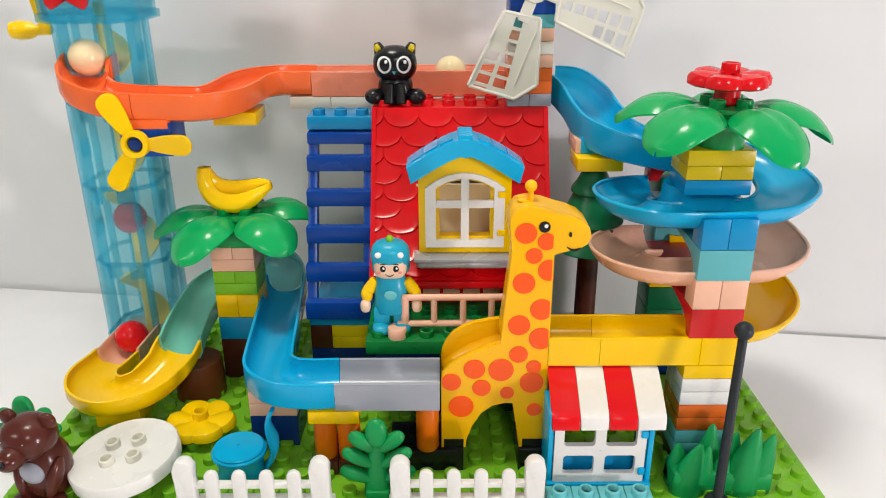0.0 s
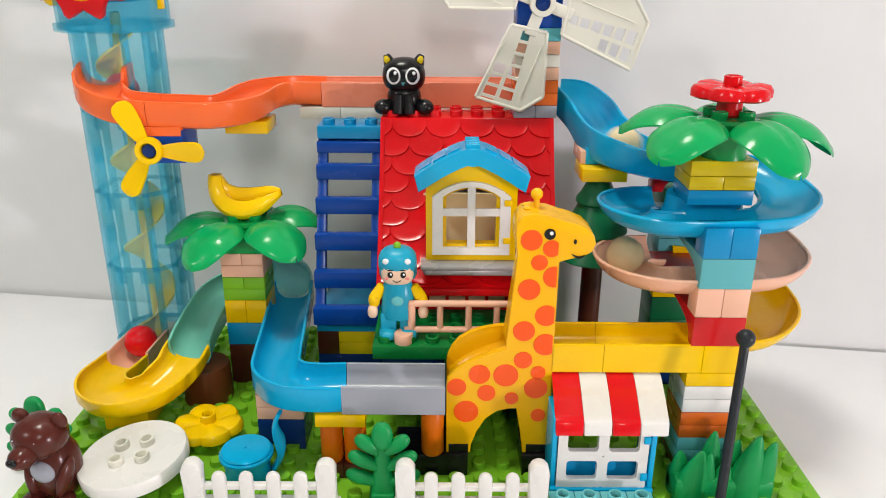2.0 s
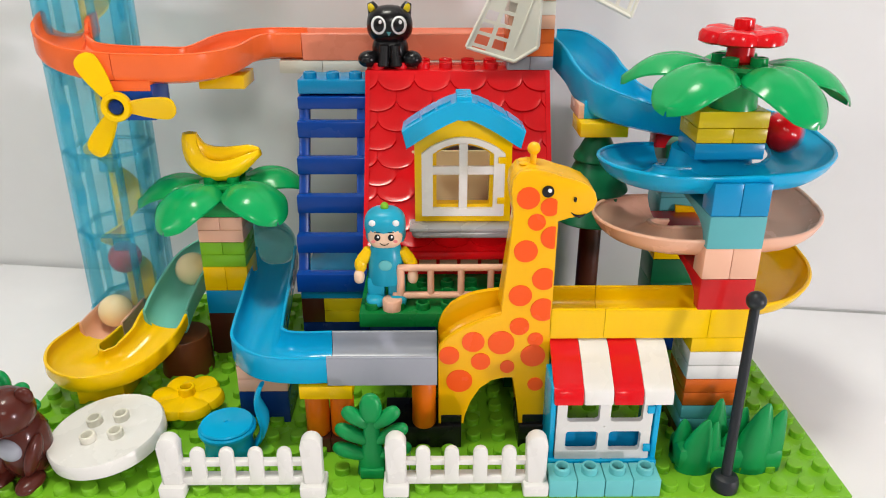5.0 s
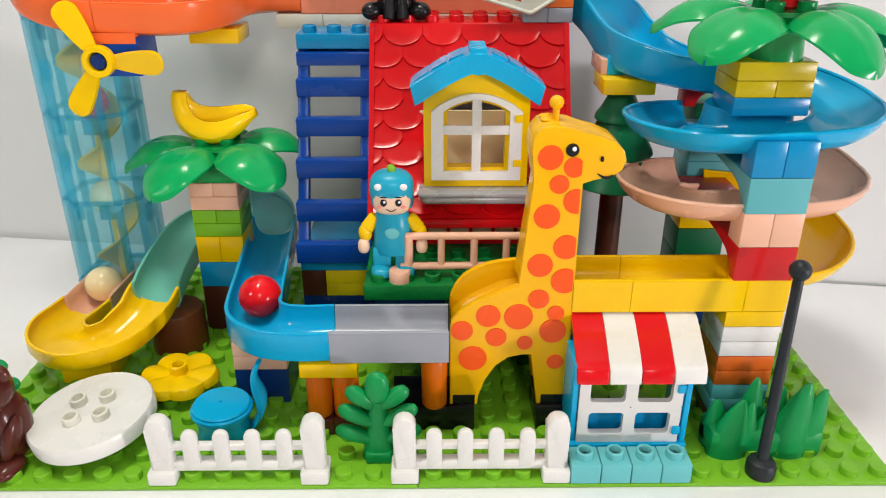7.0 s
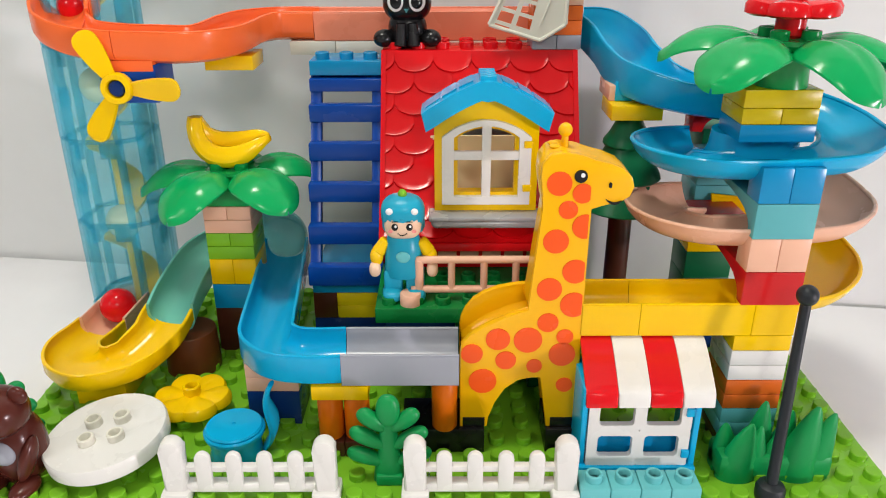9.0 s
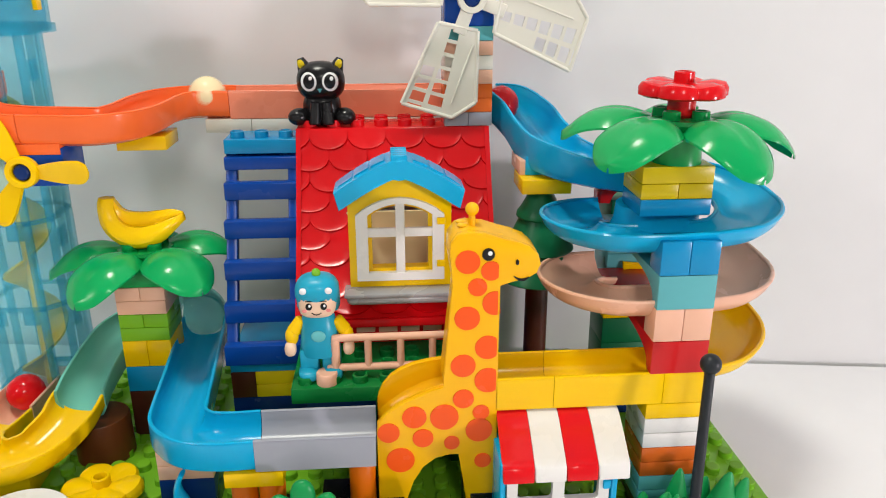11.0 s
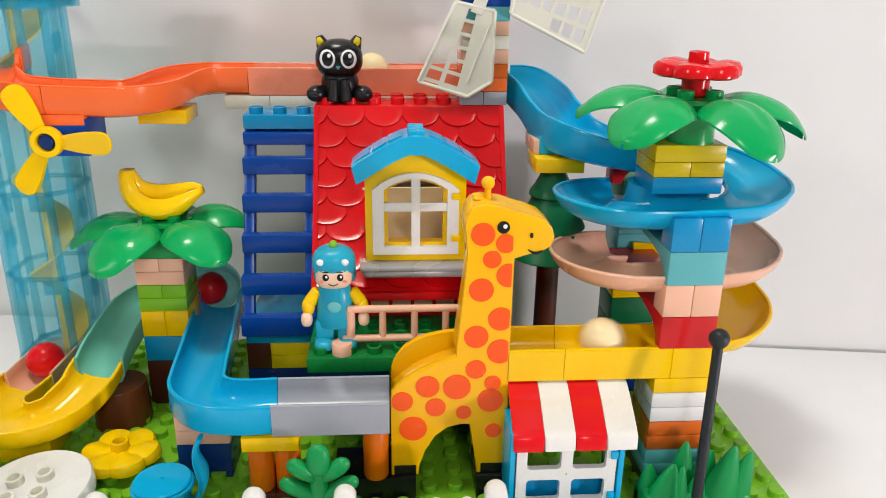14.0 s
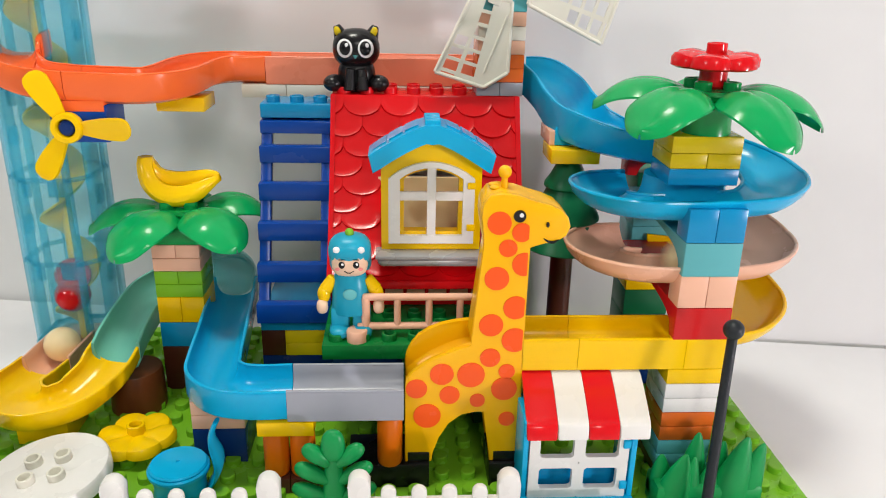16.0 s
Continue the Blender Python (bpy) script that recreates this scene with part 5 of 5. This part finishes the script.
for k in range(15):
    s = k / 14
    c = Vector((0.0175 + 0.006 * s + 0.003 * math.sin(s * 6.0), 0.004, 0.006 + 0.040 * s))
    w, th = 0.0085 + 0.002 * math.sin(s * 5.5) - 0.003 * s ** 4, 0.0024 - 0.0008 * s
    rings.append([b.verts.new(c + Vector((th * math.cos(2 * math.pi * j / 12), w * math.sin(2 * math.pi * j / 12), 0))) for j in range(12)])
for p, q in zip(rings, rings[1:]):
    for j in range(12):
        b.faces.new((p[j], p[(j + 1) % 12], q[(j + 1) % 12], q[j]))
b.faces.new(rings[0])
b.faces.new(rings[-1][::-1])
part("tank_panel", b, BLUE, wc)

# grass clump and black pole
gr = thing("grass_clump", G(9.95, 1.15, 0), "green moulded plastic grass clump", "plant")
part("root_block", gbox(0.05, 4.0, 0.12, 1.5, 0, 0.85, 0.004), LEAF2, gr)
for x, y, h, w, lean in ((0.75, 0.40, 1.85, 0.62, 0.30), (0.45, 0.95, 1.55, 0.50, -0.05), (1.30, 0.42, 1.75, 0.40, 0.10), (1.55, 0.95, 2.30, 0.52, 0.10), (2.05, 0.50, 1.45, 0.50, 0.0), (2.45, 1.0, 1.95, 0.50, 0.20), (2.85, 0.45, 2.40, 0.66, 0.35), (3.45, 0.50, 2.15, 0.56, 0.40), (3.45, 1.05, 1.75, 0.52, 0.10)):
    b = bmesh.new()
    lathe(b, [(0, 0), (w * P * 1.12, 0), (w * P * 1.05, 0.28 * h * H), (w * P * 0.84, 0.55 * h * H), (w * P * 0.54, 0.78 * h * H), (w * P * 0.29, 0.93 * h * H), (w * P * 0.12, 0.99 * h * H), (0, h * H)], 18)
    for v in b.verts:
        f = v.co.z / (h * H)
        v.co.y *= 0.62
        v.co.x = max(-x * P + 0.05 * P, min((4.0 - x) * P, v.co.x + lean * P * f * f))
    bmesh.ops.translate(b, vec=G(x, y, 0), verts=b.verts)
    part("blade", b, LEAF2, gr)
po = thing("black_pole", G(11.5, 0.5, 0), "thin black pole with ball tip", "pole")
part("foot", lathe(bmesh.new(), [(0, 0), (0.0075, 0), (0.0078, 0.0015), (0.0078, 0.006), (0.0068, 0.0085), (0.004, 0.0100), (0, 0.0103)], 28), CHAR, po)
tip = G(11.95, 1.6, 5.9) - G(11.5, 0.5, 0)
part("rod", tube(bmesh.new(), (0, 0, 0.008), tip, 0.0031, 0.0027), CHAR, po)
part("ball_tip", blob(bmesh.new(), tip, (0.0055, 0.0055, 0.0055)), CHAR, po)

# pine
pine = thing("pine_tree", G(7.98, 10.2, 0), "dark green toy pine with brown trunk", "tree")
part("trunk", tube(bmesh.new(), (0, 0, 0), (0, 0, 6.3 * H), 0.5 * P, 0.48 * P, n=24), BROWN, pine)
for z0, z1, r0, r1 in ((5.75, 7.0, 1.75, 1.0), (6.8, 8.1, 1.45, 0.75), (7.95, 8.95, 1.0, 0.42)):
    part("tier", lathe(bmesh.new(), [(0, z0 * H + 0.004), (r0 * P * 0.8, z0 * H + 0.002), (r0 * P * 0.96, z0 * H), (r0 * P, z0 * H + 0.001), (r0 * P * 0.97, z0 * H + 0.0035), ((r0 * 0.62 + r1 * 0.38) * P, (z0 * 0.6 + z1 * 0.4) * H), (r1 * P, z1 * H), (0, z1 * H)], 40), DKGREEN, pine)

# ---- supports at the front ----
brick(-4.1, 2.5, 2.1, 2, 2, 0.48, YELLOW, "yellow half brick on orange logs")
for x, y, z0, z1 in ((-3.55, 3.1, 0.55, 2.1), (-2.6, 3.1, 0.55, 2.1), (0.55, 3.1, 0.85, 2.58)):
    t = thing("toy_log", G(x, y, z0), "orange brown round toy log post", "toy log", "log posts")
    part("log", lathe(bmesh.new(), [(0, 0), (0.40 * P, 0), (0.46 * P, 0.0015), (0.46 * P, (z1 - z0) * H - 0.001), (0.42 * P, (z1 - z0) * H), (0, (z1 - z0) * H)], 28), LOG, t)
for x in (-4.05, -3.05):
    brick(x, 2.6, 0, 1, 2, 0.55, BROWN, "brown half brick under the orange log")
brick(-1.0, 2.85, 0, 3, 2, 0.85, BLACK, "black brick under the giraffe's leg")
brick(4.2, 2.85, 0, 2, 2, 0.85, BLACK, "black brick under the giraffe's leg")
brick(-6.95, 4.55, 0, 2, 2, 1.25, NAVY, "navy blue brick under the blue curve")
brick(-6.95, 4.55, 1.25, 2, 2, 0.5, PEACH, "peach half brick under the blue curve")
brick(-6.95, 4.55, 1.75, 2, 2, 0.5, PEACH, "peach half brick under the blue curve")
brick(-6.95, 4.55, 2.25, 2, 2, 0.3, GREY, "grey half brick under the blue curve")
brick(-14.2, 5.9, 0, 2, 2, 0.9, YELLOW, "yellow half brick under the yellow chute")
t = thing("toy_stump", G(-10.35, 8.75, 0), "dark brown round stump under the chute", "toy stump")
part("stump", lathe(bmesh.new(), [(0, 0), (1.1 * P, 0), (1.15 * P, 0.001), (1.1 * P, 1.5 * H), (1.06 * P, 1.55 * H), (0, 1.55 * H)], 40), STUMP, t)

# ---- balls ----
BALL = 0.0126
lap = [(0.0, -14.6, 12.1, 12.85), (0.15, -13.8, 10.85, 11.95), (0.3, -11.3, 10.55, 11.65), (0.45, -8.6, 11.2, 11.6), (0.6, -7.7, 14.4, 11.65), (0.75, -5.4, 15.35, 11.7), (0.9, -3.2, 15.4, 11.7),
       (1.2, 0.9, 15.4, 11.7), (1.5, 4.9, 15.2, 11.65), (1.65, 6.5, 14.35, 11.5), (1.8, 7.6, 12.6, 10.95), (2.0, 8.5, 9.95, 10.3), (2.2, 11.6, 8.90, 9.95), (2.3, 13.9, 8.10, 9.7), (2.38, 14.9, 6.40, 9.45), (2.48, 13.6, 4.50, 9.25),
       (2.58, 11.4, 4.15, 9.15), (2.66, 9.4, 4.60, 9.05), (2.74, 8.3, 6.50, 8.9), (2.84, 9.6, 8.60, 8.65), (2.92, 12.4, 8.80, 8.1), (3.0, 14.9, 6.50, 7.35), (3.1, 13.2, 4.40, 7.2), (3.18, 10.4, 4.20, 7.1), (3.28, 8.3, 6.40, 6.95), (3.38, 10.2, 8.80, 6.6),
       (3.48, 13.0, 8.60, 6.0), (3.55, 14.9, 6.50, 5.45), (3.63, 13.0, 4.50, 5.1), (3.72, 10.2, 4.0, 4.95), (3.82, 6.9, 4.0, 4.9), (3.9, 3.9, 3.95, 4.7), (3.96, 0.8, 3.6, 3.7), (4.08, -3.0, 3.5, 3.5), (4.19, -5.5, 4.1, 3.48),
       (4.32, -6.2, 6.5, 3.42), (4.5, -6.7, 10.5, 3.35), (4.65, -7.0, 13.6, 3.3), (4.8, -8.8, 14.5, 3.3), (4.94, -10.4, 13.2, 3.2), (5.10, -10.85, 10.4, 2.85), (5.24, -11.0, 8.0, 2.5), (5.34, -12.6, 6.1, 1.9), (5.43, -14.3, 6.8, 1.72), (5.55, -14.4, 9.4, 1.58), (5.68, -14.3, 11.0, 1.5)]
LAP, LIFT = 5.68, 5.0


def ball_at(t, leave, pace, lag):
    """Where a ball is at t seconds that starts its laps at the given times."""
    k = max([i for i, s in enumerate(leave) if s - LIFT <= t], default=None)
    s = leave[k]
    if t < s:
        f = (t - s + LIFT) / LIFT
        f = max(0.0, f - lag * min(1.0, 3 * (1 - f)))
        z = 1.45 + (12.6 - 1.45) * float(np.interp(f, [0, 0.577, 0.816, 1], [0, 0.63, 0.9, 1]))
        y = 11.0 + 2.0 * min(1, f * 7) - 0.9 * max(0, f - 0.9) * 10
        return (-14.3 + 0.05 * min(1, f * 8) - 0.35 * max(0, f - 0.9) * 10, y, z)
    u = (t - s) * pace
    if u >= LAP:
        return (-14.3, 11.0, 1.5)
    ts = [q[0] for q in lap]
    return tuple(float(np.interp(u, ts, [q[i] for q in lap])) for i in (1, 2, 3))


def ball(name_label, mat):
    t = tagged(finish("ball", blob(bmesh.new(), (0, 0, 0), (BALL, BALL, BALL), u=40, v=24), mat), name_label, "ball", "marble run balls")
    return t


BALLS = [(ball("glossy cream ball rolling through the run", BALLCREAM), (-1.23, 10.31), 1.02, 0.1),
         (ball("glossy cream ball rolling through the run", BALLCREAM), (-0.02, 12.84), 1.0, 0.0),
         (ball("glossy red ball rolling through the run", BALLRED), (2.57, 19.6), 0.963, 0.1),
         (ball("glossy red ball rolling through the run", BALLRED), (-7.0, 9.31, 20.4), 1.0, 0.0)]


def motions():
    for ob, leave, pace, lag in BALLS:
        rows = []
        for k in range(321):
            t = k / 20
            x, y, z = ball_at(t, leave, pace, lag)
            rows.append((t, Matrix.Translation(G(x, y, z))))
        walk(ob, rows)
    n = 16 * 8
    walk(screw, [(16 * k / n, pose(*G(LX, LY, 0), 0, 0, 360 / 1.3 * 16 * k / n)) for k in range(n + 1)])
    walk(crank, [(16 * k / n, pose(*G(-17.15, LY, 15.1), -360 / 1.3 * 16 * k / n + 20, 0, 0)) for k in range(n + 1)])


motions()
